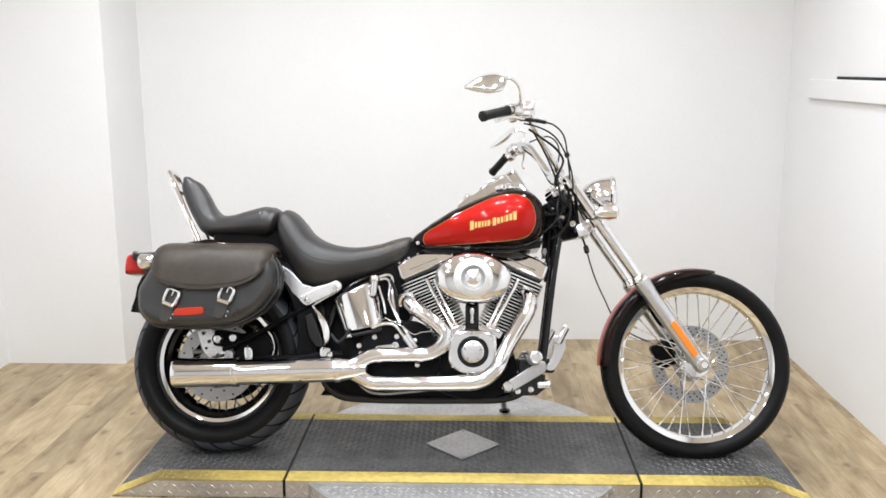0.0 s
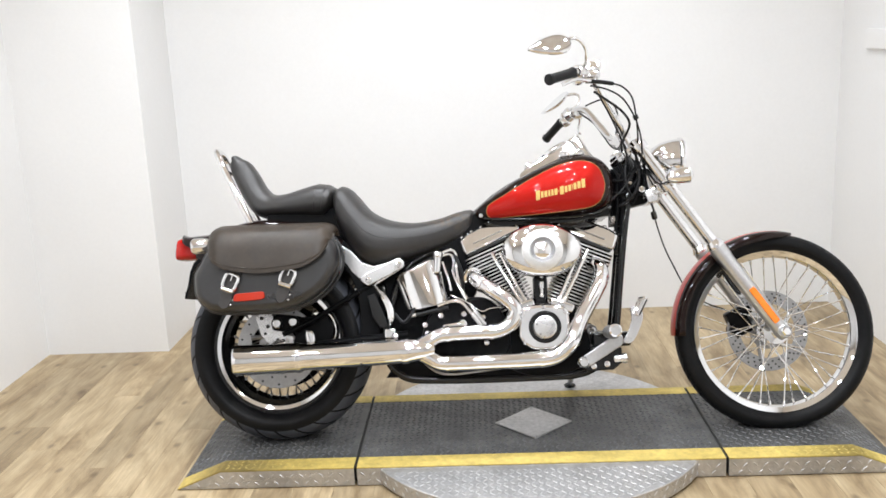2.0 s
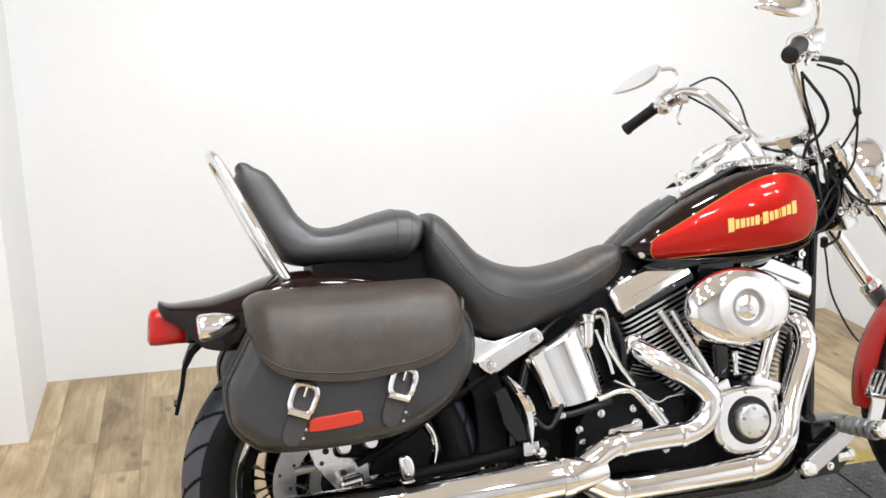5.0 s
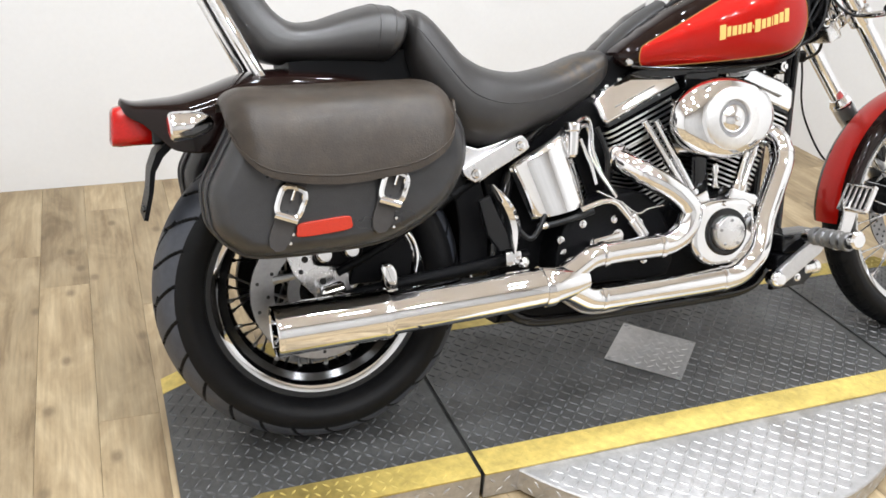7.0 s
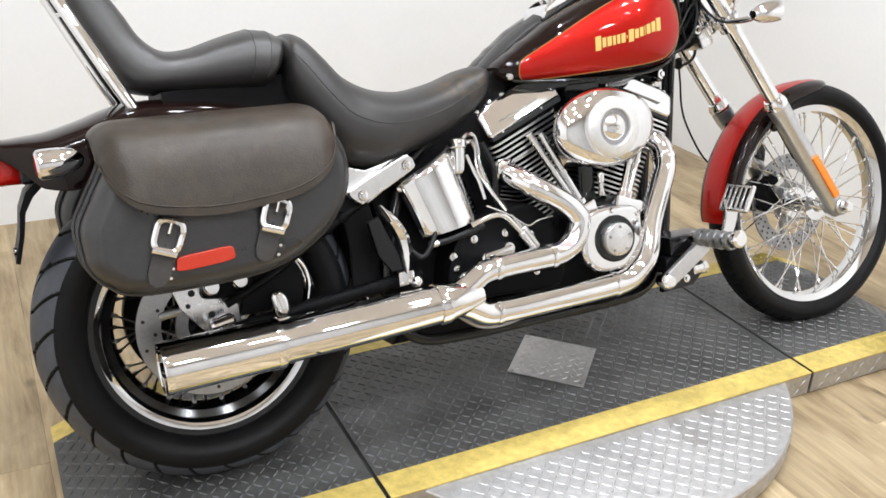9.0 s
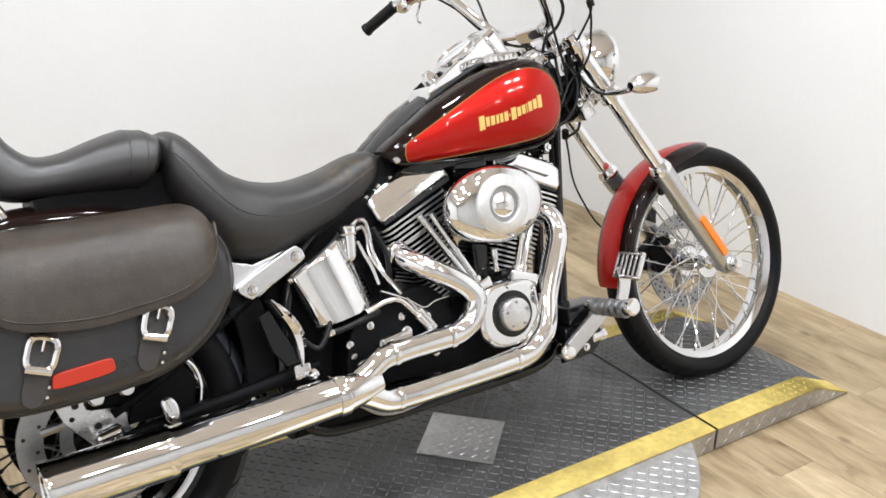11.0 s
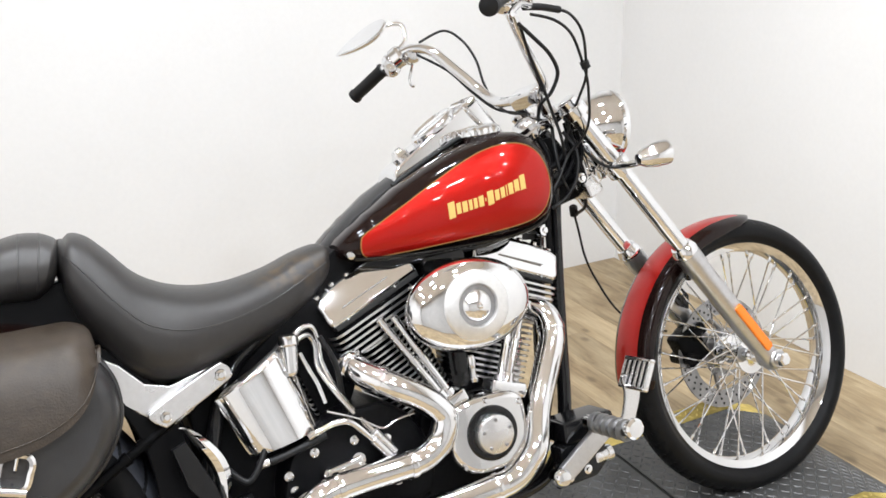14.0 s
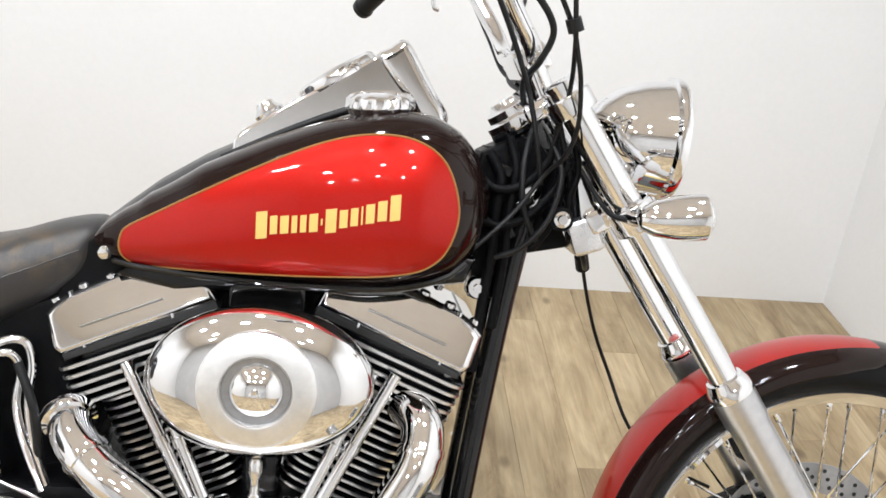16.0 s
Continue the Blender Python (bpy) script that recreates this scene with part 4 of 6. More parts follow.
part("console_trim", tube([(0.848, -0.055, 0.905), (0.94, -0.057, 0.950), (1.02, -0.058, 0.982), (1.08, -0.058, 0.990)], 0.0055, 10, 6), HOSE, bike)


# ---- upholstery ----
def cushion(outline, hw, edge, inset, width=None, y_mid=0.0, rows=8, bm=None):
    """A padded body: an outline (x, z) across from side to side, its edges rounded over."""
    pts = [np.array(p, float) for p in outline]
    n = len(pts)
    area = sum(pts[k][0] * pts[(k + 1) % n][1] - pts[(k + 1) % n][0] * pts[k][1] for k in range(n))
    inward = []
    for k in range(n):
        d = pts[(k + 1) % n] - pts[k - 1]
        d = d / (np.linalg.norm(d) + 1e-9)
        inward.append(np.array((-d[1], d[0])) * (1 if area > 0 else -1))
    levels = []
    for k in range(rows + 1):
        th = math.pi / 2 * k / rows
        levels.append((-hw + edge * (1 - math.cos(th)), inset * (1 - math.sin(th))))
    levels += [(-y, i) for y, i in levels[::-1]]
    rings = []
    for y, i in levels:
        ring = []
        for p, v in zip(pts, inward):
            w = width(p[0]) if width else 1.0
            q = p + v * (i * min(w, 1.0))
            ring.append((q[0], y_mid + y * w, q[1]))
        rings.append(ring)
    return loft(rings, bm)


def padded(name, sections, label, mat, power=2.7, around=44, fine=7):
    """A stuffed seat: rounded cross-sections between a top and a bottom point, smoothly joined. Rows: top x, z, bottom x, z, half width."""
    rows = spline(sections, fine)
    first, last = rows[0], rows[-1]
    ends = []
    for row, nxt in ((first, rows[1]), (last, rows[-2])):
        mid = (row[:2] + row[2:4]) / 2
        step = mid - (nxt[:2] + nxt[2:4]) / 2
        step = step / (np.linalg.norm(step) + 1e-9)
        caps = []
        for k, out in ((0.92, 0.006), (0.72, 0.013), (0.40, 0.018), (0.05, 0.020)):
            top, low = mid + (row[:2] - mid) * k + step * out, mid + (row[2:4] - mid) * k + step * out
            caps.append(np.array((*top, *low, row[4] * (0.35 + 0.65 * k) if k > 0.1 else row[4] * 0.2)))
        ends.append(caps)
    rows = ends[0][::-1] + rows + ends[1]
    rings = []
    for xt, zt, xb, zb, w in rows:
        ring = []
        for k in range(around):
            a = 2 * math.pi * k / around
            c, s_ = math.cos(a), math.sin(a)
            y = w * math.copysign(abs(s_) ** (2 / power), s_)
            u = math.copysign(abs(c) ** (2 / power), c)
            u = 0.5 + 0.5 * u - 0.05 * (y / w) ** 2 * (u > 0)
            ring.append((xb + (xt - xb) * u, y, zb + (zt - zb) * u))
        rings.append(ring)
    ob = part(name, loft(rings), mat, bike, label, 89)
    return ob, rings


def seam_over(rings, x, parent, around=44):
    n = min(range(len(rings)), key=lambda i: abs(rings[i][0][0] - x))
    part("seam", tube([rings[n][k % around] for k in range(-around // 3, around // 3 + 1)], 0.0015, 6), LEATHER, parent)


passenger, rings_p = padded("passenger_seat", [(-0.166, 1.036, -0.204, 1.026, 0.046), (-0.134, 1.018, -0.210, 1.002, 0.056), (-0.102, 0.972, -0.190, 0.945, 0.064), (-0.076, 0.925, -0.156, 0.880, 0.076), (-0.040, 0.896, -0.112, 0.822, 0.094), (0.010, 0.896, -0.040, 0.806, 0.112), (0.070, 0.913, 0.045, 0.803, 0.126), (0.125, 0.926, 0.106, 0.801, 0.137), (0.166, 0.922, 0.140, 0.800, 0.143), (0.188, 0.911, 0.152, 0.808, 0.141)], "black leather passenger seat with upright backrest", LEATHER)
seam_over(rings_p, 0.132, passenger)
seam_over(rings_p, 0.168, passenger)
rider, rings_r = padded("rider_seat", [(0.204, 0.904, 0.184, 0.835, 0.128), (0.218, 0.914, 0.188, 0.795, 0.144), (0.244, 0.903, 0.210, 0.730, 0.154), (0.275, 0.870, 0.248, 0.660, 0.164), (0.318, 0.820, 0.298, 0.614, 0.170), (0.384, 0.785, 0.368, 0.606, 0.168), (0.472, 0.772, 0.448, 0.626, 0.142), (0.560, 0.784, 0.540, 0.652, 0.110), (0.630, 0.806, 0.612, 0.686, 0.090), (0.676, 0.814, 0.662, 0.722, 0.076), (0.692, 0.806, 0.682, 0.744, 0.062)], "black leather scooped rider seat", SEAT)
for k in (10, 34):
    part("seam", tube([r[k] for r in rings_r[8:-10]], 0.0012, 6), LEATHER, rider)
part("seat_pan", plate([(-0.06, 0.812), (-0.06, 0.780), (0.05, 0.762), (0.15, 0.715), (0.235, 0.66), (0.235, 0.80), (0.19, 0.830)], -0.085, 0.085, 0.004), WRINKLE, bike)

# sissy bar
bar = bmesh.new()
HOOP = [(-0.104, 0.092, 0.760), (-0.150, 0.085, 0.850), (-0.196, 0.077, 0.945), (-0.232, 0.068, 1.020), (-0.248, 0.052, 1.052), (-0.256, 0.024, 1.065)]
tube([(x, -y, z) for x, y, z in HOOP] + HOOP[::-1], 0.0118, 14, 6, bm=bar)
tube([(-0.214, -0.072, 0.985), (-0.208, 0, 0.98), (-0.214, 0.072, 0.985)], 0.006, 10, 4, bm=bar)
part("sissy_bar", bar, CHROME, bike, "bent chrome sissy bar hoop")

# ---- rear fender, lamp, plate bracket, signals ----
def fender(path, section, name, mat, label, parent=bike, thick=0.003):
    """A U-shaped sheet carried along a line in the middle plane; section rows: (side, drop)."""
    path = [np.array(p, float) for p in path]
    rings = []
    for i, p in enumerate(path):
        d = path[min(i + 1, len(path) - 1)] - path[max(i - 1, 0)]
        d /= np.linalg.norm(d)
        nrm = np.array((-d[1], d[0]))
        if nrm[1] < 0 and d[0] > 0:
            nrm = -nrm
        ring = []
        k = i / (len(path) - 1)
        rows = section(k)
        for y, drop in rows:
            q = p - nrm * drop
            ring.append((q[0], y, q[1]))
        for y, drop in rows[::-1]:
            q = p - nrm * (drop + thick)
            ring.append((q[0], y * 0.975, q[1]))
        rings.append(ring)
    return part(name, loft(rings), mat, parent, label, 50)


ridge = spline([(-0.384, 0.758), (-0.360, 0.751), (-0.322, 0.753), (-0.275, 0.758), (-0.215, 0.774), (-0.160, 0.792), (-0.105, 0.801), (-0.03, 0.800), (0.06, 0.790), (0.15, 0.765), (0.23, 0.722)], 7)


def rear_section(k):
    w = float(np.interp(k, (0, 0.08, 0.3, 0.66, 1), (0.034, 0.070, 0.115, 0.130, 0.128)))
    depth = float(np.interp(k, (0, 0.125, 0.235, 0.6, 0.88, 1), (0.002, 0.022, 0.070, 0.130, 0.11, 0.10)))
    rows = []
    for u in np.linspace(-1, 1, 25):
        a = abs(u)
        y = w * min(1.0, math.sin(min(a / 0.62, 1) * math.pi / 2))
        drop = float(np.interp(k, (0, 0.09, 0.3), (0.006, 0.016, 0.032))) * (1 - math.cos(min(a / 0.62, 1) * math.pi / 2)) + (max(0, a - 0.55) / 0.45) * depth
        rows.append((math.copysign(y, u), drop))
    return rows


fender(ridge, rear_section, "rear_fender", BROWN, "glossy dark brown rear fender with a flipped tail")
guard = spline([(0.20, 0.735), (0.255, 0.700), (0.305, 0.640), (0.342, 0.555), (0.358, 0.465), (0.356, 0.36)], 6)
fender(guard, lambda k: [(0.126 * math.sin(u * math.pi / 2), 0.020 * u * u + 0.20 * max(0, abs(u) - 0.7)) for u in np.linspace(-1, 1, 15)], "inner_fender", WRINKLE, "matt black inner rear fender")
tail = bmesh.new()
rings_t = []
for k, (x, z, w, h) in enumerate(((-0.318, 0.700, 0.044, 0.038), (-0.345, 0.704, 0.056, 0.041), (-0.390, 0.703, 0.058, 0.041), (-0.404, 0.702, 0.055, 0.038), (-0.409, 0.702, 0.045, 0.030))):
    rings_t.append([(x + 0.10 * (sz * h) - 0.0, cy * w, z + sz * h) for cy, sz in [(math.copysign(abs(math.cos(a)) ** 0.45, math.cos(a)), math.copysign(abs(math.sin(a)) ** 0.45, math.sin(a))) for a in np.linspace(0, 2 * math.pi, 28, endpoint=False)]])
tail_lamp = part("tail_lamp", loft(rings_t), RED_LENS, bike, "red tail lamp lens under the fender tip")
part("tail_lamp_base", block((0.035, 0.105, 0.075), (-0.318, 0, 0.70), 0.008), BLACK, bike)
br = plate([(-0.300, 0.675), (-0.330, 0.650), (-0.345, 0.615), (-0.352, 0.570), (-0.366, 0.520), (-0.358, 0.518), (-0.343, 0.570), (-0.335, 0.612), (-0.318, 0.640), (-0.296, 0.660)], -0.085, 0.085, 0.001)
pb = part("plate_bracket", br, WRINKLE, bike, "black licence plate bracket")
for y in (-0.07, -0.03):
    part("bolt", rod((-0.366, y, 0.540), (-0.360, y, 0.540), 0.005, 10), BLACK, pb)
for s in (-1, 1):
    sig = lathe([(0.0, -0.040), (0.022, -0.040), (0.027, -0.036), (0.028, -0.028), (0.0265, 0.0), (0.021, 0.024), (0.012, 0.038), (0, 0.043)], 32, (-0.268, 0.172 * s, 0.702), (1, 0, 0.06))
    so = part("rear_signal", sig, CHROME, bike, "chrome bullet turn signal")
    part("lens", lathe([(0, -0.0425), (0.014, -0.042), (0.020, -0.0405), (0.021, -0.039), (0, -0.039)], 28, (-0.268, 0.172 * s, 0.702), (1, 0, 0.06)), RED_LENS, so)
    part("stalk", rod((-0.255, 0.10 * s, 0.700), (-0.255, 0.16 * s, 0.702), 0.010, 14), CHROME, so)

# ---- saddlebags ----
def saddlebag(s):
    body_out = spline([(-0.262, 0.545), (-0.262, 0.590), (-0.240, 0.634), (-0.214, 0.678), (-0.192, 0.715), (-0.158, 0.728), (-0.06, 0.732), (0.10, 0.732), (0.182, 0.724), (0.212, 0.700), (0.230, 0.655), (0.224, 0.592), (0.176, 0.524), (0.098, 0.478), (0.000, 0.459), (-0.175, 0.459), (-0.230, 0.484), (-0.256, 0.516)], 5, True)
    body = part("saddlebag", cushion(body_out, 0.088, 0.060, 0.034, y_mid=s * 0.242), BAG, bike, "dark leather saddlebag with chrome buckles")
    # piping round the back panel and the front
    for yy, k in ((0.200, 1.004), (0.282, 1.001)):
        cx, cz = -0.015, 0.60
        part("piping", tube([(cx + (x - cx) * k, s * yy, cz + (z - cz) * k) for x, z in body_out], 0.0042, 8, closed=True), BAG, body)
    low = [(-0.219, 0.698), (-0.203, 0.650), (-0.156, 0.608), (-0.05, 0.588), (0.04, 0.592), (0.115, 0.604), (0.172, 0.636), (0.204, 0.684), (0.212, 0.714)]
    low_line = spline(low, 8)
    xs = [-0.219 + 0.431 * (0.5 - 0.5 * math.cos(math.pi * k / 36)) for k in range(37)]
    rows, hem = [], []
    for x in xs:
        zb = float(np.interp(x, [p[0] for p in low_line], [p[1] for p in low_line]))
        e = min(x + 0.219, 0.212 - x)
        r = (1 - (1 - min(e / 0.050, 1.0)) ** 2) ** 0.5
        top, out = 0.738 + 0.029 * r, 0.318 + 0.038 * r
        sec = [(0.146, 0.722), (0.150, top - 0.010), (0.170, top - 0.001), (0.205, top - 0.001), (0.250, top - 0.008), (0.298, top - 0.024), (0.330 - 0.012 * (1 - r), top - 0.050)]
        z6 = max(sec[-1][1], zb + 0.012)
        sec[-1] = (sec[-1][0], z6)
        sec += [(0.345 - 0.022 * (1 - r), z6 + (zb - z6) * 0.27), (out - 0.004, z6 + (zb - z6) * 0.58), (out, z6 + (zb - z6) * 0.84), (out + 0.001, zb)]
        sec = [(0.2 + (y - 0.2) * (0.62 + 0.38 * r) if y > 0.2 else y, z) for y, z in sec]
        line = spline(sec, 3)
        rows.append([(x, s * y, z) for y, z in line])
        hem.append((x, s * (line[-3][0] + 0.0012), line[-3][1] + 0.004))
    lid = part("lid", sheet(rows[::-1] if s < 0 else rows, 0.006), FLAP, body, "draped brown worn leather flap with a stitched hem", 75)
    part("stitched_edge", tube(spline(hem[2:-2:2], 4), 0.0011, 6), FLAP, lid)
    for cx, cz, ex, ez, tx, tz in ((-0.100, 0.622, -0.126, 0.562, -0.158, 0.474), (0.084, 0.628, 0.066, 0.573, 0.034, 0.488)):
        d = np.array((tx - cx, tz - cz))
        d /= np.linalg.norm(d)
        q = np.array((-d[1], d[0]))
        w = 0.0195
        o = [np.array((cx, cz)) - q * w, np.array((cx, cz)) + q * w, np.array((tx, tz)) - d * 0.022 + q * w, np.array((tx, tz)) - d * 0.006 + q * w * 0.7, np.array((tx, tz)), np.array((tx, tz)) - d * 0.006 - q * w * 0.7, np.array((tx, tz)) - d * 0.022 - q * w]
        strap = part("strap", plate([tuple(p) for p in o], s * 0.326, s * 0.3375, 0.002), STRAP, body)
        # buckle: a rounded frame, a prong and a keeper
        e = np.array((ex, ez))
        frame_pts = []
        for k in range(40):
            a = 2 * math.pi * k / 40
            u, v = math.copysign(abs(math.cos(a)) ** 0.55, math.cos(a)) * 0.0220, math.copysign(abs(math.sin(a)) ** 0.55, math.sin(a)) * 0.0265
            p = e + q * u + d * v
            frame_pts.append((p[0], s * 0.344, p[1]))
        bk = bmesh.new()
        tube(frame_pts, 0.0066, 8, bm=bk, closed=True)
        a, b = e + d * 0.0275 - q * 0.021, e + d * 0.0275 + q * 0.021
        rod((a[0], s * 0.344, a[1]), (b[0], s * 0.344, b[1]), 0.0085, 10, bk)
        a, b = e - d * 0.030, e - d * 0.004
        rod((a[0], s * 0.347, a[1]), (b[0], s * 0.345, b[1]), 0.0028, 8, bk)
        part("buckle", bk, CHROME, body, "chrome buckle")
        for m in (0.0, 0.018):
            h = e + d * m
            part("strap_hole", rod((h[0], s * 0.3371, h[1]), (h[0], s * 0.3382, h[1]), 0.0022, 10), GAP, strap)
        for m in (0.055, 0.072):
            h = e + d * m + q * (0.024 if s < 0 else -0.024)
            part("rivet", lathe([(0, -0.004), (0.003, -0.003), (0.0040, 0.0), (0, 0.002)], 10, (h[0], s * 0.331, h[1]), (0, -s, 0)), CHROME, strap)
    rf = plate(spline([(-0.114, 0.497), (-0.118, 0.508), (-0.111, 0.521), (-0.066, 0.525), (-0.022, 0.527), (-0.015, 0.516), (-0.020, 0.503), (-0.066, 0.498)], 5, True), s * 0.328, s * 0.340, 0.003)
    part("reflector", rf, RED_REFLECT, body, "red-orange bar reflector")


saddlebag(-1)
saddlebag(1)

# ---- struts, passenger pegs, oil tank ----
for s in (-1, 1):
    st = plate([(0.150, 0.700), (0.185, 0.712), (0.250, 0.668), (0.287, 0.626), (0.329, 0.612), (0.420, 0.634), (0.437, 0.618), (0.430, 0.600), (0.330, 0.541), (0.306, 0.546), (0.24, 0.600), (0.17, 0.66)], s * 0.125, s * 0.115, 0.003)
    part("fender_strut", st, SATIN, bike, "polished fender strut cover")
    sb = plate(spline([(0.282, 0.566), (0.305, 0.545), (0.322, 0.548), (0.428, 0.600), (0.438, 0.616), (0.428, 0.632), (0.408, 0.633), (0.300, 0.584)], 4, True), s * 0.146, s * 0.126, 0.004)
    sbo = part("strut_bracket", sb, SATIN, bike, "polished bracket with two bolts")
    for x, z in ((0.418, 0.614), (0.312, 0.562)):
        part("bolt", lathe([(0, -0.006), (0.005, -0.006), (0.006, -0.003), (0.010, -0.002), (0.0115, 0.0)], 16, (x, s * 0.146, z), (0, -s, 0)), CHROME, sbo)
    pg = bmesh.new()
    rings_p = []
    for u in np.linspace(0, 1, 14):
        x, z = 0.334 + 0.048 * u + 0.024 * math.sin(u * math.pi), 0.540 - 0.155 * u
        w = 0.004 + 0.011 * math.sin(math.pi * min(1, u * 0.9 + 0.1)) ** 0.8
        rings_p.append([(x - w, s * 0.158, z), (x - w * 0.6, s * 0.172, z), (x + w * 0.2, s * 0.178, z), (x + w, s * 0.170, z), (x + w, s * 0.158, z)])
    loft(rings_p, pg)
    peg = part("passenger_peg", pg, CHROME, bike, "folded chrome passenger footpeg")
    part("peg_pad", plate([(0.308, 0.505), (0.334, 0.515), (0.372, 0.425), (0.378, 0.395), (0.352, 0.392), (0.325, 0.43)], s * 0.150, s * 0.166, 0.005), HOSE, peg, "black rubber pad")
    part("peg_mount", block((0.04, 0.03, 0.035), (0.385, s * 0.150, 0.372), 0.007), CHROME, peg)
    part("ball_bolt", lathe([(0, -0.014), (0.008, -0.012), (0.014, -0.006), (0.015, 0.002), (0.012, 0.010), (0, 0.012)], 24, (0.404, s * 0.172, 0.362), (0, -s, 0)), CHROME, bike)
oil_rows = []
for u in np.linspace(0, 1, 41):
    y = -0.118 - 0.042 * (1 - (abs(2 * u - 0.95) / 1.05) ** 2.4)
    row = []
    for v in np.linspace(0, 1, 25):
        lip = max(0.0, abs(v - 0.5) * 2 - 0.90) / 0.10
        x = (0.450 + 0.152 * u) * (1 - v) + (0.400 + 0.148 * u) * v
        z = (0.442 + 0.026 * u) * (1 - v) + (0.573 + 0.072 * u) * v
        row.append((x, y + 0.014 * lip ** 2 + 0.014 * v, z))
    oil_rows.append(row)
part("oil_tank", sheet(oil_rows, 0.005), CHROME, bike, "chrome horseshoe oil tank cover", 60)
cap = lathe([(0.009, -0.052), (0.014, -0.044), (0.0165, 0.004), (0.0185, 0.006), (0.0195, 0.009), (0.0195, 0.020), (0.018, 0.024), (0.012, 0.027), (0, 0.028)], 28, (0.556, -0.124, 0.630), (0.10, 0.06, 1))
part("oil_filler", cap, CHROME, bike)
sideb = plate([(0.375, 0.26), (0.370, 0.47), (0.352, 0.57), (0.315, 0.630), (0.270, 0.680), (0.40, 0.660), (0.52, 0.670), (0.66, 0.720), (0.74, 0.735), (0.735, 0.60), (0.66, 0.45), (0.62, 0.26)], -0.070, 0.070, 0.01)
part("battery_box", sideb, WRINKLE, bike)

# ---- engine ----
CR = Vector((0.918, 0, 0.245))
case = plate(spline([(0.79, 0.26), (0.82, 0.225), (0.90, 0.205), (1.00, 0.215), (1.065, 0.25), (1.085, 0.32), (1.06, 0.40), (1.03, 0.452), (0.92, 0.462), (0.82, 0.455), (0.79, 0.40)], 3, True), -0.125, 0.125, 0.012)
engine = part("crankcase", case, WRINKLE, bike, "black wrinkle-finish engine crankcase")
trans = plate(spline([(0.500, 0.300), (0.640, 0.285), (0.790, 0.285), (0.795, 0.40), (0.74, 0.478), (0.66, 0.490), (0.555, 0.462), (0.505, 0.40)], 3, True), -0.148, 0.13, 0.014)
gear = part("gearbox", trans, WRINKLE, bike, "black gearbox with chrome bolts")
for x, z in ((0.563, 0.429), (0.644, 0.432), (0.507, 0.398), (0.514, 0.368), (0.710, 0.418), (0.72, 0.33)):
    part("bolt", lathe([(0, -0.007), (0.004, -0.007), (0.0045, -0.004), (0.009, -0.003), (0.010, 0.001)], 14, (x, -0.1485, z)), CHROME, gear)
bracket = block((0.075, 0.03, 0.022), bevel=0.006, m=pose(0.611, -0.165, 0.392, 0, -8, 0))
rod((0.582, -0.172, 0.385), (0.582, -0.150, 0.385), 0.014, 18, bracket)
rod((0.640, -0.172, 0.398), (0.640, -0.150, 0.398), 0.014, 18, bracket)
part("exhaust_bracket", bracket, CHROME, bike)
sump = plate([(0.36, 0.215), (0.98, 0.205), (1.00, 0.235), (0.95, 0.275), (0.40, 0.275)], -0.11, 0.11, 0.012)
part("oil_pan", sump, WRINKLE, bike)
stand = tube([(1.030, 0.080, 0.222), (1.040, 0.200, 0.192), (1.050, 0.330, 0.158), (1.056, 0.425, 0.134)], 0.012, 12, 4)
lathe([(0, -0.006), (0.022, -0.006), (0.024, 0.0), (0.018, 0.005), (0, 0.006)], 20, (1.056, 0.428, 0.133), (0, -0.30, 0.954), stand)
part("side_stand", stand, BLACK, bike, "black side stand")


def rounded_square(w, d, r, n=5):
    pts = []
    for cx, cy, a0 in ((w - r, d - r, 0), (-(w - r), d - r, 90), (-(w - r), -(d - r), 180), (w - r, -(d - r), 270)):
        for k in range(n + 1):
            a = radians(a0 + 90 * k / n)
            pts.append((cx + r * math.cos(a), cy + r * math.sin(a)))
    return pts


def fin_mesh(w, d, r, t):
    bm = bmesh.new()
    o = rounded_square(w, d, r)
    i = rounded_square(w - 0.0012, d - 0.0012, r)
    loft([[(x, y, -t / 2) for x, y in i], [(x, y, -t / 2 + 0.0008) for x, y in o], [(x, y, t / 2 - 0.0008) for x, y in o], [(x, y, t / 2) for x, y in i]], bm)
    return bm


def bright_rim(ob):
    ob.data.materials.append(FIN_EDGE)
    for p in ob.data.polygons:
        if abs(p.normal.z) < 0.9:
            p.material_index = 1
    return ob


def wedge(outline, sgn, m, depth, bevel):
    """A cover that narrows towards its top; x counts outwards from the V."""
    bm = plate([(sgn * x, z) for x, z in outline], -depth / 2, depth / 2, bevel, seg=4)
    for v in bm.verts:
        v.co.y *= 1 - 0.26 * max(0.0, v.co.z - 0.496) / 0.044
    bm.transform(m)
    return bm


ROCKER = [(-0.126, 0.467), (0.088, 0.464), (0.094, 0.480), (0.092, 0.522), (0.078, 0.531), (0.055, 0.537), (-0.060, 0.540), (-0.072, 0.535), (-0.124, 0.510)]


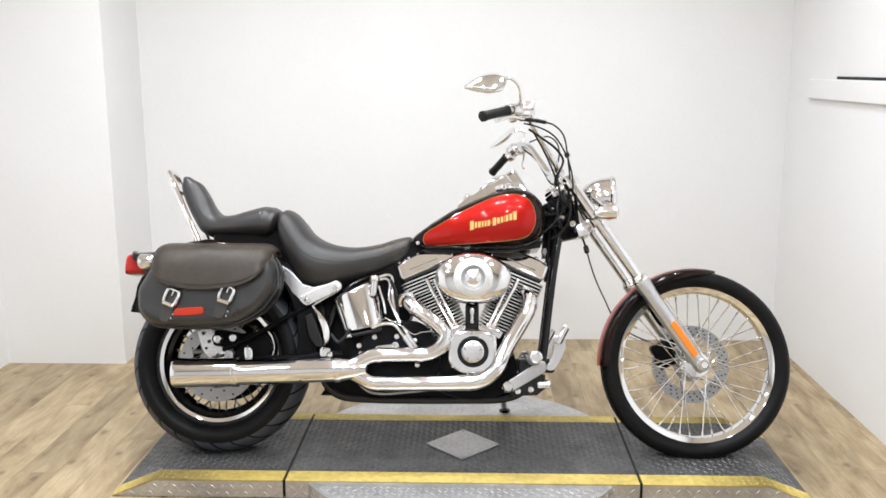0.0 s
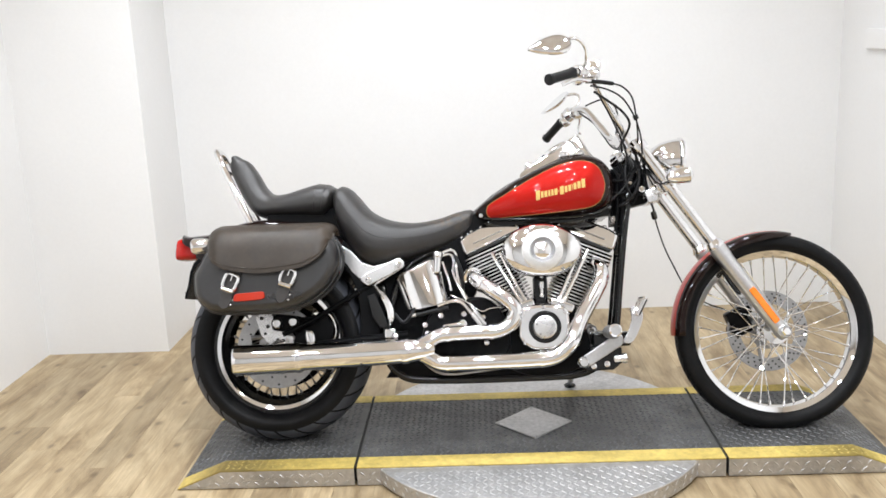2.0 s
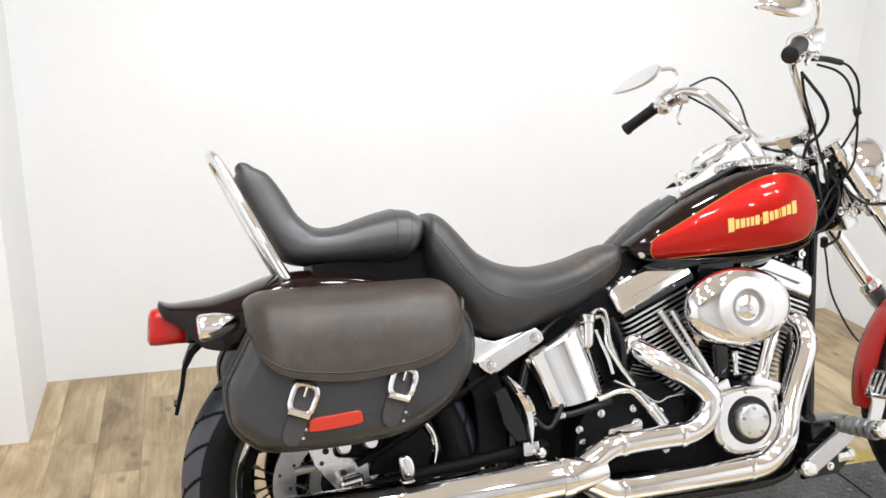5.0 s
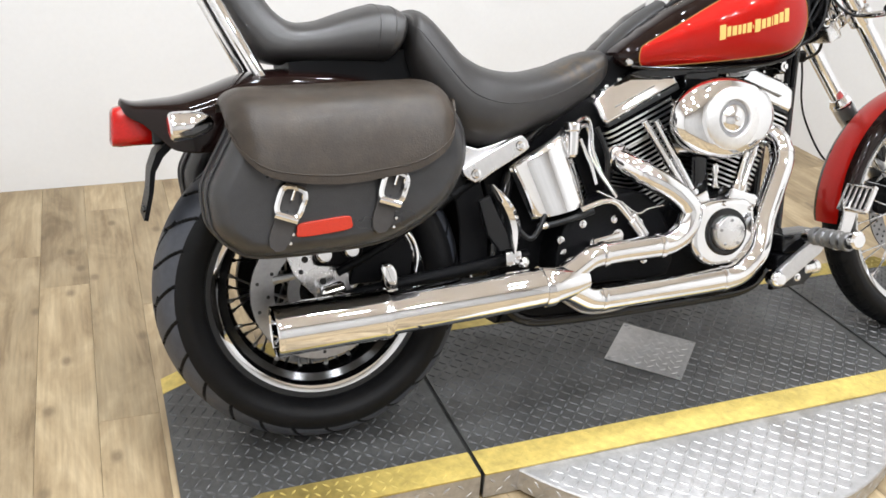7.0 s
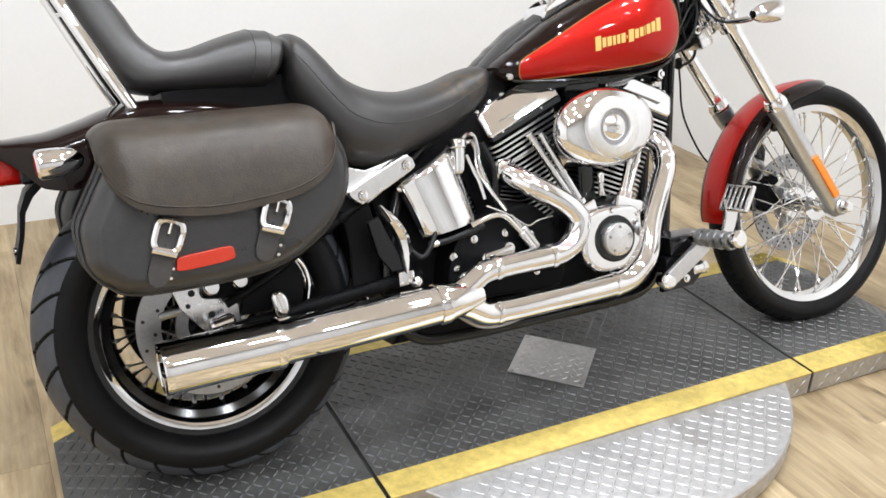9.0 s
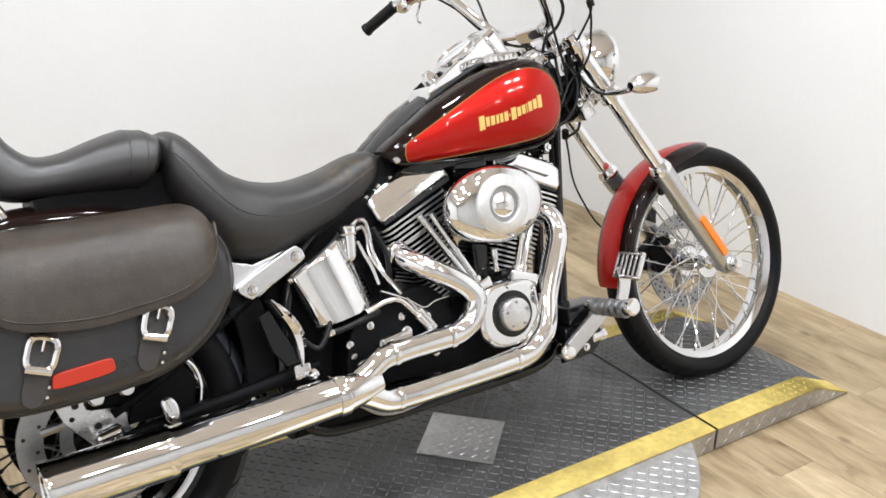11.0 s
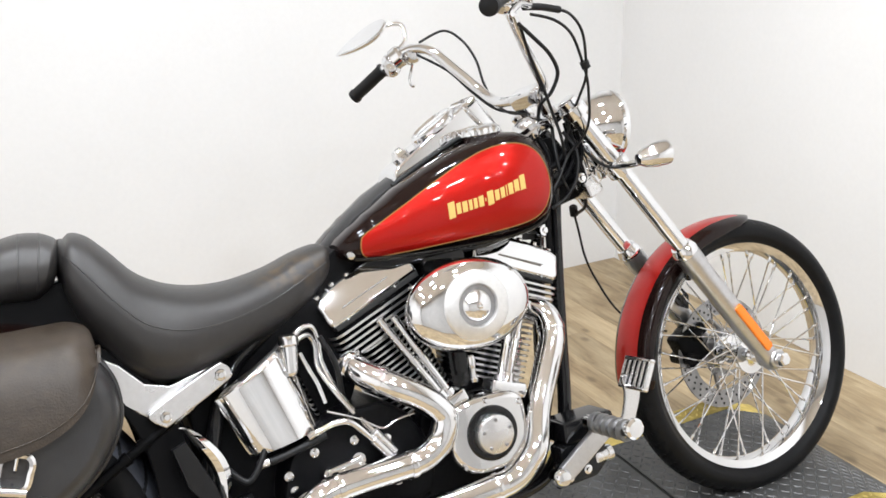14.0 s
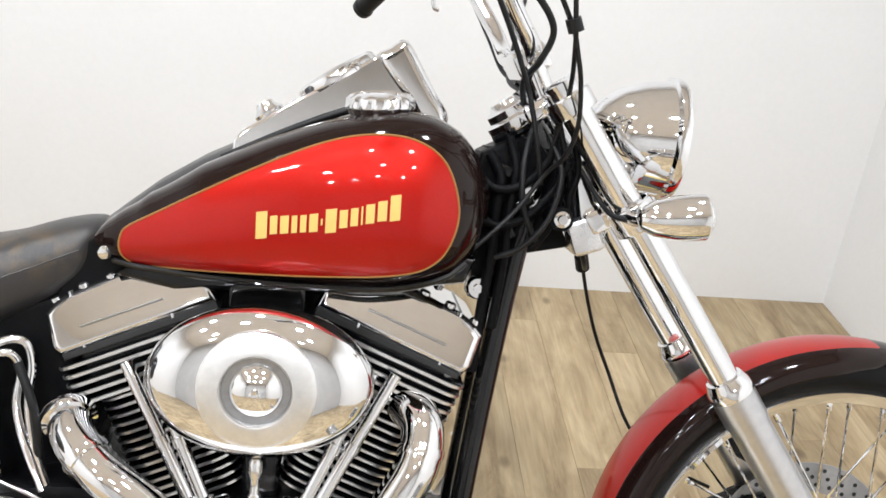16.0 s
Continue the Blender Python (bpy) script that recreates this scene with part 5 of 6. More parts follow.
for name, sgn in (("rear_cylinder", -1), ("front_cylinder", 1)):
    ang = 22.3 * sgn
    base = Matrix.Translation(CR) @ Euler((0, radians(ang), 0)).to_matrix().to_4x4()
    barrel = lathe([(0.0, 0.19), (0.056, 0.19), (0.056, 0.41), (0.0, 0.41)], 32, (0, 0, 0), (0, 0, 1))
    barrel.transform(base)
    cyl = part(name, barrel, BLACK, bike, "black finned engine cylinder")
    small, big = None, None
    for k in range(14):
        m = base @ Matrix.Translation((0, -0.004, 0.230 + 0.0122 * k))
        if small is None:
            small = bright_rim(part("fin", fin_mesh(0.074, 0.088, 0.034, 0.0048), BLACK, cyl, flat=False))
            small.matrix_local = m
        else:
            again(small, m, cyl)
    for k in range(5):
        m = base @ Matrix.Translation((0, -0.004, 0.398 + 0.0125 * k))
        if big is None:
            big = bright_rim(part("fin", fin_mesh(0.101, 0.100, 0.026, 0.0056), BLACK, cyl, flat=False))
            big.matrix_local = m
        else:
            again(big, m, cyl)
    headb = block((0.14, 0.17, 0.07), bevel=0.01, m=base @ Matrix.Translation((0, 0, 0.435)))
    part("head_core", headb, BLACK, cyl)
    lift = base @ Matrix.Translation((0, -0.002, 0.0))
    rk = part("rocker_cover", wedge(ROCKER, sgn, lift, 0.197, 0.011), CHROME, cyl, "chrome rocker cover")
    part("rocker_gasket", wedge([(-0.122, 0.4575), (0.085, 0.4575), (0.085, 0.4662), (-0.122, 0.4692)], sgn, lift, 0.192, 0.002), GAP, rk)
    for x, z in ((-0.064, 0.5402), (0.054, 0.5380)):
        part("rocker_seam", wedge([(x - 0.0014, 0.466), (x + 0.0014, 0.466), (x + 0.0014, z), (x - 0.0014, z)], sgn, lift, 0.1980, 0.0004), STEEL, rk)
    part("rocker_seam", block((0.112, 0.1985, 0.0018), bevel=0.0006, m=lift @ Matrix.Translation((sgn * -0.005, 0, 0.494))), STEEL, rk)
    for bx, by in ((sgn * 0.078, -0.084), (-sgn * 0.034, -0.086), (0.0, -0.086), (sgn * 0.038, -0.086), (-0.03, 0.08), (0.03, 0.08)):
        bb = lathe([(0.0080, -0.004), (0.0080, 0.003), (0.006, 0.005), (0.004, 0.006), (0, 0.006)], 12, (bx, by * 0.74, 0.538 - 0.006 * (abs(bx) > 0.06)), (0, 0, 1))
        bb.transform(base)
        part("bolt", bb, CHROME, cyl)
    # pushrod tubes and lifter block
    for k, off in enumerate((0.0, 0.030)):
        low = Vector((0.918 + sgn * (0.055 + off * 0.6), -0.150, 0.462))
        top = Vector((0.918 + sgn * (0.140 + off), -0.118, 0.645))
        pr = rod(low, top, 0.0088, 16)
        d = top - low
        lathe([(0.0088, 0.0), (0.013, 0.0), (0.0135, 0.004), (0.0135, 0.020), (0.0088, 0.022)], 16, low, d, pr)
        lathe([(0.0088, 0.0), (0.0112, 0.0), (0.0112, 0.012), (0.0088, 0.013)], 16, low + d * 0.45, d, pr)
        part("pushrod_tube", pr, CHROME, cyl)
    lb = block((0.085, 0.05, 0.032), bevel=0.008, m=pose(0.918 + sgn * 0.068, -0.145, 0.452, 0, sgn * 20, 0))
    part("lifter_block", lb, CHROME, cyl)
# intake, coil and cables between the cylinders
part("intake_manifold", rod((0.918, 0.06, 0.61), (0.918, -0.16, 0.61), 0.045, 28), BLACK, bike)
core = block((0.05, 0.07, 0.12), (0.918, -0.06, 0.50), 0.01)
part("engine_core", core, BLACK, bike)
studs = lathe([(0, 0), (0.008, 0), (0.009, 0.006), (0.006, 0.010), (0.006, 0.03), (0.009, 0.034), (0.009, 0.05), (0.005, 0.056), (0, 0.056)], 14, (0.918, -0.15, 0.482), (0, 0, 1))
part("oil_pressure_switch", studs, CHROME, bike)

# cam cover
cam_out = spline([(0.834, 0.340), (0.832, 0.400), (0.842, 0.440), (0.880, 0.456), (0.958, 0.456), (0.998, 0.443), (1.009, 0.405), (1.000, 0.325), (0.965, 0.303), (0.918, 0.297), (0.872, 0.303)], 4, True)
cam_cover = part("cam_cover", plate(cam_out, -0.186, -0.115, 0.014, seg=4), CHROME, bike, "chrome cam cover with a round cap")
part("cap_recess", lathe([(0.038, -0.004), (0.050, -0.006), (0.056, -0.004), (0.057, 0.004), (0.038, 0.004)], 56, (0.922, -0.186, 0.379), closed=True), BLACK, cam_cover, "gloss black ring")
part("round_cap", lathe([(0, -0.024), (0.010, -0.0235), (0.033, -0.0225), (0.039, -0.020), (0.0415, -0.012), (0.0425, 0.0), (0.0425, 0.004)], 56, (0.922, -0.186, 0.379)), SATIN, cam_cover, "brushed round cap")
for k in range(5):
    a = 2 * math.pi * k / 5 + 0.3
    part("screw", lathe([(0, -0.003), (0.003, -0.003), (0.004, 0)], 10, (0.922 + 0.030 * math.cos(a), -0.2085, 0.379 + 0.030 * math.sin(a))), STEEL, cam_cover)
for x, z in ((0.848, 0.428), (0.992, 0.428), (0.986, 0.325), (0.850, 0.325), (0.918, 0.447)):
    part("screw", lathe([(0, -0.005), (0.004, -0.005), (0.006, -0.002), (0.0065, 0.002)], 12, (x, -0.187, z)), CHROME, cam_cover)

# air cleaner: an oval chrome dish with a round ring and domed centre
AC = (0.922, -0.165, 0.644)
air = part("air_cleaner", lathe([(0.122, 0.012), (0.134, 0.008), (0.1385, -0.002), (0.138, -0.012), (0.132, -0.024), (0.118, -0.034), (0.098, -0.040), (0.07, -0.043), (0.0, -0.043)], 96, AC, squash=(1.0, 0.685)), CHROME, bike, "oval chrome air cleaner cover")
part("ring", lathe([(0.0405, -0.040), (0.0415, -0.050), (0.044, -0.0530), (0.048, -0.0530), (0.066, -0.0500), (0.0705, -0.047), (0.072, -0.038), (0.06, -0.03)], 72, AC, closed=True), MATT_ALU, air, "satin aluminium ring")
# Dark reflection of the chrome recess put in as a duller steel.
part("ring_recess", lathe([(0.0408, -0.0435), (0.0408, -0.046), (0.026, -0.0445), (0.026, -0.0435)], 48, AC, closed=True), STEEL, air, "recess toned duller for the dark its chrome mirrors")
part("centre_dome", lathe([(0.033, -0.043), (0.0325, -0.046), (0.030, -0.050), (0.025, -0.054), (0.018, -0.0572), (0.010, -0.0592), (0, -0.060)], 48, AC), CHROME, air)
part("centre_bolt", lathe([(0.007, -0.056), (0.007, -0.063), (0.004, -0.064), (0.0, -0.0625)], 6, AC), CHROME, air)
part("backing_plate", lathe([(0.0, 0.014), (0.118, 0.014), (0.124, 0.018), (0.118, 0.032), (0, 0.032)], 64, AC, squash=(1.0, 0.67)), BLACK, air)

# ---- exhaust ----
PR = 0.0275


def pipe(name, pts, r, label, mat=CHROME, ends=None):
    return part(name, tube(pts, r, 20, 7, scales=ends), mat, bike, label)


upper = [(0.672, -0.098, 0.572), (0.692, -0.140, 0.550), (0.734, -0.170, 0.520), (0.786, -0.182, 0.484), (0.815, -0.186, 0.455), (0.823, -0.187, 0.432), (0.803, -0.188, 0.392), (0.760, -0.189, 0.369), (0.700, -0.190, 0.366), (0.625, -0.191, 0.365), (0.560, -0.193, 0.360), (0.520, -0.197, 0.342), (0.480, -0.200, 0.322)]
lower = [(1.104, -0.085, 0.598), (1.126, -0.115, 0.578), (1.123, -0.138, 0.535), (1.096, -0.150, 0.484), (1.045, -0.168, 0.398), (1.015, -0.188, 0.330), (0.985, -0.189, 0.297), (0.945, -0.190, 0.274), (0.880, -0.190, 0.268), (0.700, -0.190, 0.265), (0.600, -0.190, 0.264), (0.555, -0.191, 0.268), (0.515, -0.196, 0.290), (0.475, -0.200, 0.310)]
up_pipe = pipe("rear_exhaust_pipe", upper, PR, "curved chrome exhaust pipe with heat shield")
low_pipe = pipe("front_exhaust_pipe", lower, PR + 0.001, "long chrome exhaust pipe with heat shield")
for pts, par, spots in ((upper, up_pipe, (0.14, 0.62, 0.80)), (lower, low_pipe, (0.14, 0.60, 0.80))):
    line = spline(pts, 7)
    for u in spots:
        i = int(u * (len(line) - 1))
        p, q = Vector(line[i]), Vector(line[i + 1])
        part("clamp_band", lathe([(PR, -0.006), (PR + 0.0026, -0.006), (PR + 0.0032, 0.0), (PR + 0.0026, 0.006), (PR, 0.006)], 28, p, q - p), CHROME, par)
part("port_flange", lathe([(0.024, 0), (0.034, 0), (0.036, 0.006), (0.034, 0.014), (0.024, 0.016)], 24, (0.674, -0.104, 0.568), (0.45, -1, -0.5)), CHROME, up_pipe)
muf = bmesh.new()
path = [(0.540, 0.316), (0.500, 0.314), (0.455, 0.312), (0.300, 0.307), (0.087, 0.301), (0.075, 0.3005), (0.068, 0.300), (0.060, 0.2998), (-0.135, 0.296), (-0.147, 0.2957), (-0.152, 0.2955)]
scl = [0.60, 0.92, 1.09, 1.16, 1.20, 1.32, 1.34, 1.33, 1.37, 1.37, 1.32]
sweep(muf, [(x, -0.202, z) for x, z in path], circle(0.0385, 36), scales=scl, caps=False)
sweep(muf, [(-0.152, -0.202, 0.2955), (-0.149, -0.202, 0.2955), (-0.09, -0.202, 0.297)], circle(0.0385, 36), scales=[1.32, 1.24, 1.20], caps=False)
muffler = part("muffler", muf, CHROME, bike, "long straight chrome muffler")
part("muffler_core", rod((-0.092, -0.202, 0.297), (-0.086, -0.202, 0.297), 0.0470, 28), GAP, muffler)
part("seam_band", lathe([(0.048, -0.008), (0.0525, -0.008), (0.0536, 0.0), (0.0525, 0.008), (0.048, 0.008)], 36, (0.072, -0.202, 0.3003), (1, 0, 0.03)), CHROME, muffler)
part("muffler_clamp", lathe([(0.040, -0.012), (0.0455, -0.012), (0.0465, 0.0), (0.0455, 0.012), (0.040, 0.012)], 36, (0.440, -0.202, 0.3114), (1, 0, 0.03)), CHROME, muffler)
part("muffler_strap", block((0.016, 0.012, 0.03), (0.072, -0.19, 0.335), 0.003), CHROME, muffler)

# chrome oil lines and black hoses by the oil tank
for r, pts in (
    (0.0066, [(0.570, -0.112, 0.650), (0.598, -0.096, 0.661), (0.617, -0.090, 0.654), (0.623, -0.090, 0.625), (0.621, -0.096, 0.590), (0.630, -0.112, 0.545), (0.648, -0.130, 0.500), (0.680, -0.150, 0.446), (0.717, -0.165, 0.391)]),
    (0.0066, [(0.555, -0.160, 0.462), (0.580, -0.166, 0.472), (0.609, -0.170, 0.478), (0.638, -0.171, 0.471), (0.671, -0.171, 0.433), (0.707, -0.171, 0.384)]),
    (0.0056, [(0.572, -0.116, 0.640), (0.600, -0.104, 0.645), (0.612, -0.100, 0.622), (0.609, -0.105, 0.582), (0.624, -0.122, 0.540), (0.655, -0.142, 0.480)]),
    (0.0042, [(0.574, -0.128, 0.618), (0.584, -0.134, 0.585), (0.594, -0.140, 0.556), (0.602, -0.146, 0.515)]),
    (0.0026, [(0.600, -0.155, 0.500), (0.660, -0.150, 0.470), (0.705, -0.150, 0.440), (0.735, -0.150, 0.448), (0.775, -0.150, 0.452)]),
):
    part("oil_line", tube(pts, r, 12, 6), CHROME, bike)
for a, b in (((0.680, -0.167, 0.442), (0.717, -0.165, 0.391)), ((0.674, -0.171, 0.430), (0.707, -0.171, 0.384))):
    part("hose_fitting", rod(a, b, 0.0098, 14, round_ends=0.002), SATIN, bike)
for pts in (
    [(0.618, -0.125, 0.64), (0.640, -0.130, 0.58), (0.645, -0.12, 0.50), (0.66, -0.11, 0.42)],
    [(0.575, -0.12, 0.45), (0.60, -0.13, 0.43), (0.63, -0.13, 0.44), (0.69, -0.12, 0.45)],
    [(0.40, -0.14, 0.44), (0.43, -0.15, 0.41), (0.455, -0.15, 0.43), (0.48, -0.14, 0.47)],
):
    part("hose", tube(pts, 0.006, 10, 6), HOSE, bike)
part("tank_hose", tube([(0.455, -0.140, 0.432), (0.490, -0.150, 0.436), (0.545, -0.155, 0.447), (0.590, -0.150, 0.456)], 0.0075, 12, 6), HOSE, bike)
part("hose_clip", rod((0.458, -0.141, 0.432), (0.478, -0.148, 0.435), 0.0090, 14, round_ends=0.002), CHROME, bike)
part("drain_hose", tube([(0.500, -0.15, 0.268), (0.545, -0.165, 0.235), (0.600, -0.168, 0.226), (0.68, -0.16, 0.232), (0.77, -0.14, 0.240)], 0.005, 10, 6), STEEL, bike)

# ---- forward controls ----
for s in (-1, 1):
    arm = plate(spline([(1.030, 0.263), (1.036, 0.242), (1.062, 0.241), (1.148, 0.292), (1.178, 0.312), (1.182, 0.334), (1.166, 0.348), (1.118, 0.322)], 3, True), s * 0.224, s * 0.208, 0.004)
    armo = part("forward_control", arm, FORK_ALU, bike, "polished forward foot control")
    part("pivot_cap", lathe([(0, -0.012), (0.014, -0.010), (0.020, -0.003), (0.021, 0.006), (0.016, 0.03)], 28, (1.047, s * 0.222, 0.256), (0, -s, 0)), CHROME, armo)
    part("mount", block((0.13, 0.09, 0.05), (1.150, s * 0.145, 0.330), 0.01), BLACK, armo)
    pegc = rod((1.130, s * 0.215, 0.352), (1.135, s * 0.372, 0.362), 0.016, 20, round_ends=0.004)
    part("peg_core", pegc, CHROME, armo)
    for k in range(5):
        y = s * (0.250 + 0.024 * k)
        part("rubber_rib", lathe([(0.0165, -0.007), (0.021, -0.007), (0.0225, 0.0), (0.021, 0.007), (0.0165, 0.007)], 20, (1.132, y, 0.356), (0.03, s, 0.06)), CAST, armo)
    part("peg_cap", lathe([(0.0, -0.006), (0.016, -0.005), (0.021, 0.0), (0.021, 0.008), (0, 0.008)], 24, (1.1355, s * 0.374, 0.3625), (0, -s, 0)), CHROME, armo)
    part("pedal_arm", plate(spline([(1.206, 0.436), (1.240, 0.432), (1.246, 0.400), (1.232, 0.360), (1.206, 0.318), (1.178, 0.322), (1.196, 0.360), (1.208, 0.400)], 3, True), s * 0.256, s * 0.246, 0.003), SATIN, armo)
    pm = pose(1.232, s * 0.272, 0.438, 0, -62, 0)
    pad = part("pedal_pad", block((0.058, 0.078, 0.006), bevel=0.002, m=pm @ Matrix.Translation((0, 0, -0.007))), GAP, armo, "chrome pedal pad with slots")
    for e in (-1, 1):
        part("pad_rail", block((0.010, 0.088, 0.015), bevel=0.004, m=pm @ Matrix.Translation((e * 0.030, 0, 0.002))), CHROME, pad)
    for k in range(6):
        part("pad_bar", block((0.056, 0.0085, 0.013), bevel=0.003, m=pm @ Matrix.Translation((0, -0.040 + 0.016 * k, 0.002))), CHROME, pad)
mc = block((0.07, 0.05, 0.045), (1.105, -0.165, 0.285), 0.01)
plate([(1.055, 0.222), (1.150, 0.226), (1.182, 0.252), (1.180, 0.300), (1.100, 0.305), (1.060, 0.262)], -0.192, -0.172, 0.004, mc)
master = part("brake_master_cylinder", mc, BLACK, bike)
part("cylinder_end", lathe([(0, 0), (0.012, 0.0), (0.0145, 0.003), (0.0145, 0.030), (0.017, 0.032), (0.017, 0.044), (0.013, 0.047), (0, 0.047)], 24, (1.152, -0.182, 0.262), (1, 0, 0.05)), SATIN, master, "silver cylinder end")
for x, z in ((1.128, 0.246), (1.082, 0.240)):
    part("bolt", lathe([(0, -0.007), (0.005, -0.007), (0.006, -0.003), (0.010, -0.002), (0.011, 0.002)], 14, (x, -0.192, z)), CHROME, master)

# ---- front fender ----
def arc(r, a0, a1, n=40):
    return [(FW[0] + r * math.cos(radians(a)), FW[2] + r * math.sin(radians(a))) for a in np.linspace(a0, a1, n)]


def band(u0, u1, k0=0.0, k1=1.0):
    def section(k):
        k = k0 + (k1 - k0) * k
        taper = float(np.interp(k, (0, 0.03, 0.80, 0.90, 0.96, 1.0), (0.9, 1.0, 1.0, 0.84, 0.58, 0.16)))
        rows = []
        for u in np.linspace(u0, u1, 9):
            a = abs(u)
            y = math.copysign(0.066 * taper * min(1.0, math.sin(min(a / 0.72, 1) * math.pi / 2)), u)
            drop = 0.024 * taper ** 0.7 * (1 - math.cos(min(a / 0.72, 1) * math.pi / 2)) + max(0, a - 0.66) / 0.34 * 0.012 * float(np.interp(k, (0, 0.78, 1), (1, 1, 0.0)))
            rows.append((y, drop))
        return rows
    return section


fpath = arc(0.362, 181, 76.5)
SPLIT = 181 - 0.92 * (181 - 76.5)
ff = fender(arc(0.362, 181, SPLIT), band(-0.31, 0.31, 0, 0.92), "front_fender", RED, "two-tone front fender, red with dark brown sides")
fender(arc(0.362, SPLIT, 76.5, 8), band(-0.31, 0.31, 0.92, 1), "fender_tip", BROWN, "dark brown tip", ff)
fender(fpath, band(-1.0, -0.31), "fender_side", BROWN, "dark brown lacquered side", ff)
fender(fpath, band(0.31, 1.0), "fender_side", BROWN, "dark brown lacquered side", ff)
for s in (-1, 1):
    part("fender_stay", plate([(1.568, 0.588), (1.598, 0.600), (1.672, 0.505), (1.665, 0.470), (1.635, 0.485)], s * 0.075, s * 0.066, 0.002), BLACK, ff)
    part("stay_bolt", rod((1.571, s * 0.065, 0.575), (1.541, s * 0.108, 0.605), 0.010, 12), BLACK, ff)

# ---- handlebar, grips, levers, mirrors ----
RIGHT = [(1.242, 0.0, 1.062), (1.243, -0.050, 1.062), (1.234, -0.082, 1.078), (1.212, -0.100, 1.108), (1.178, -0.120, 1.165), (1.140, -0.150, 1.222), (1.105, -0.210, 1.248), (1.060, -0.288, 1.239), (1.000, -0.344, 1.213), (0.954, -0.388, 1.190)]
LEFT = [(1.238, 0.0, 1.062), (1.238, 0.07, 1.062), (1.232, 0.135, 1.072), (1.222, 0.190, 1.110), (1.190, 0.240, 1.172), (1.155, 0.292, 1.234), (1.120, 0.345, 1.250), (1.075, 0.388, 1.224), (1.040, 0.432, 1.194), (1.006, 0.486, 1.165)]
whole = spline(RIGHT[::-1] + LEFT[1:], 7)
part("handlebar", tube(whole, 0.0127, 16), CHROME, bike, "tall chrome handlebar")
part("riser_clamp", block((0.05, 0.11, 0.042), bevel=0.01, m=pose(1.243, 0, 1.060, 0, -30, 0)), CHROME, bike)
for s in (-1, 1):
    part("riser", rod((1.243, 0.045 * s, 1.055), (1.268, 0.045 * s, 1.005), 0.017, 20), CHROME, bike)


def bar_point(pts, u):
    line = spline(pts, 10)
    f = u * (len(line) - 1)
    i = min(int(f), len(line) - 2)
    return Vector(line[i]).lerp(Vector(line[i + 1]), f - i)


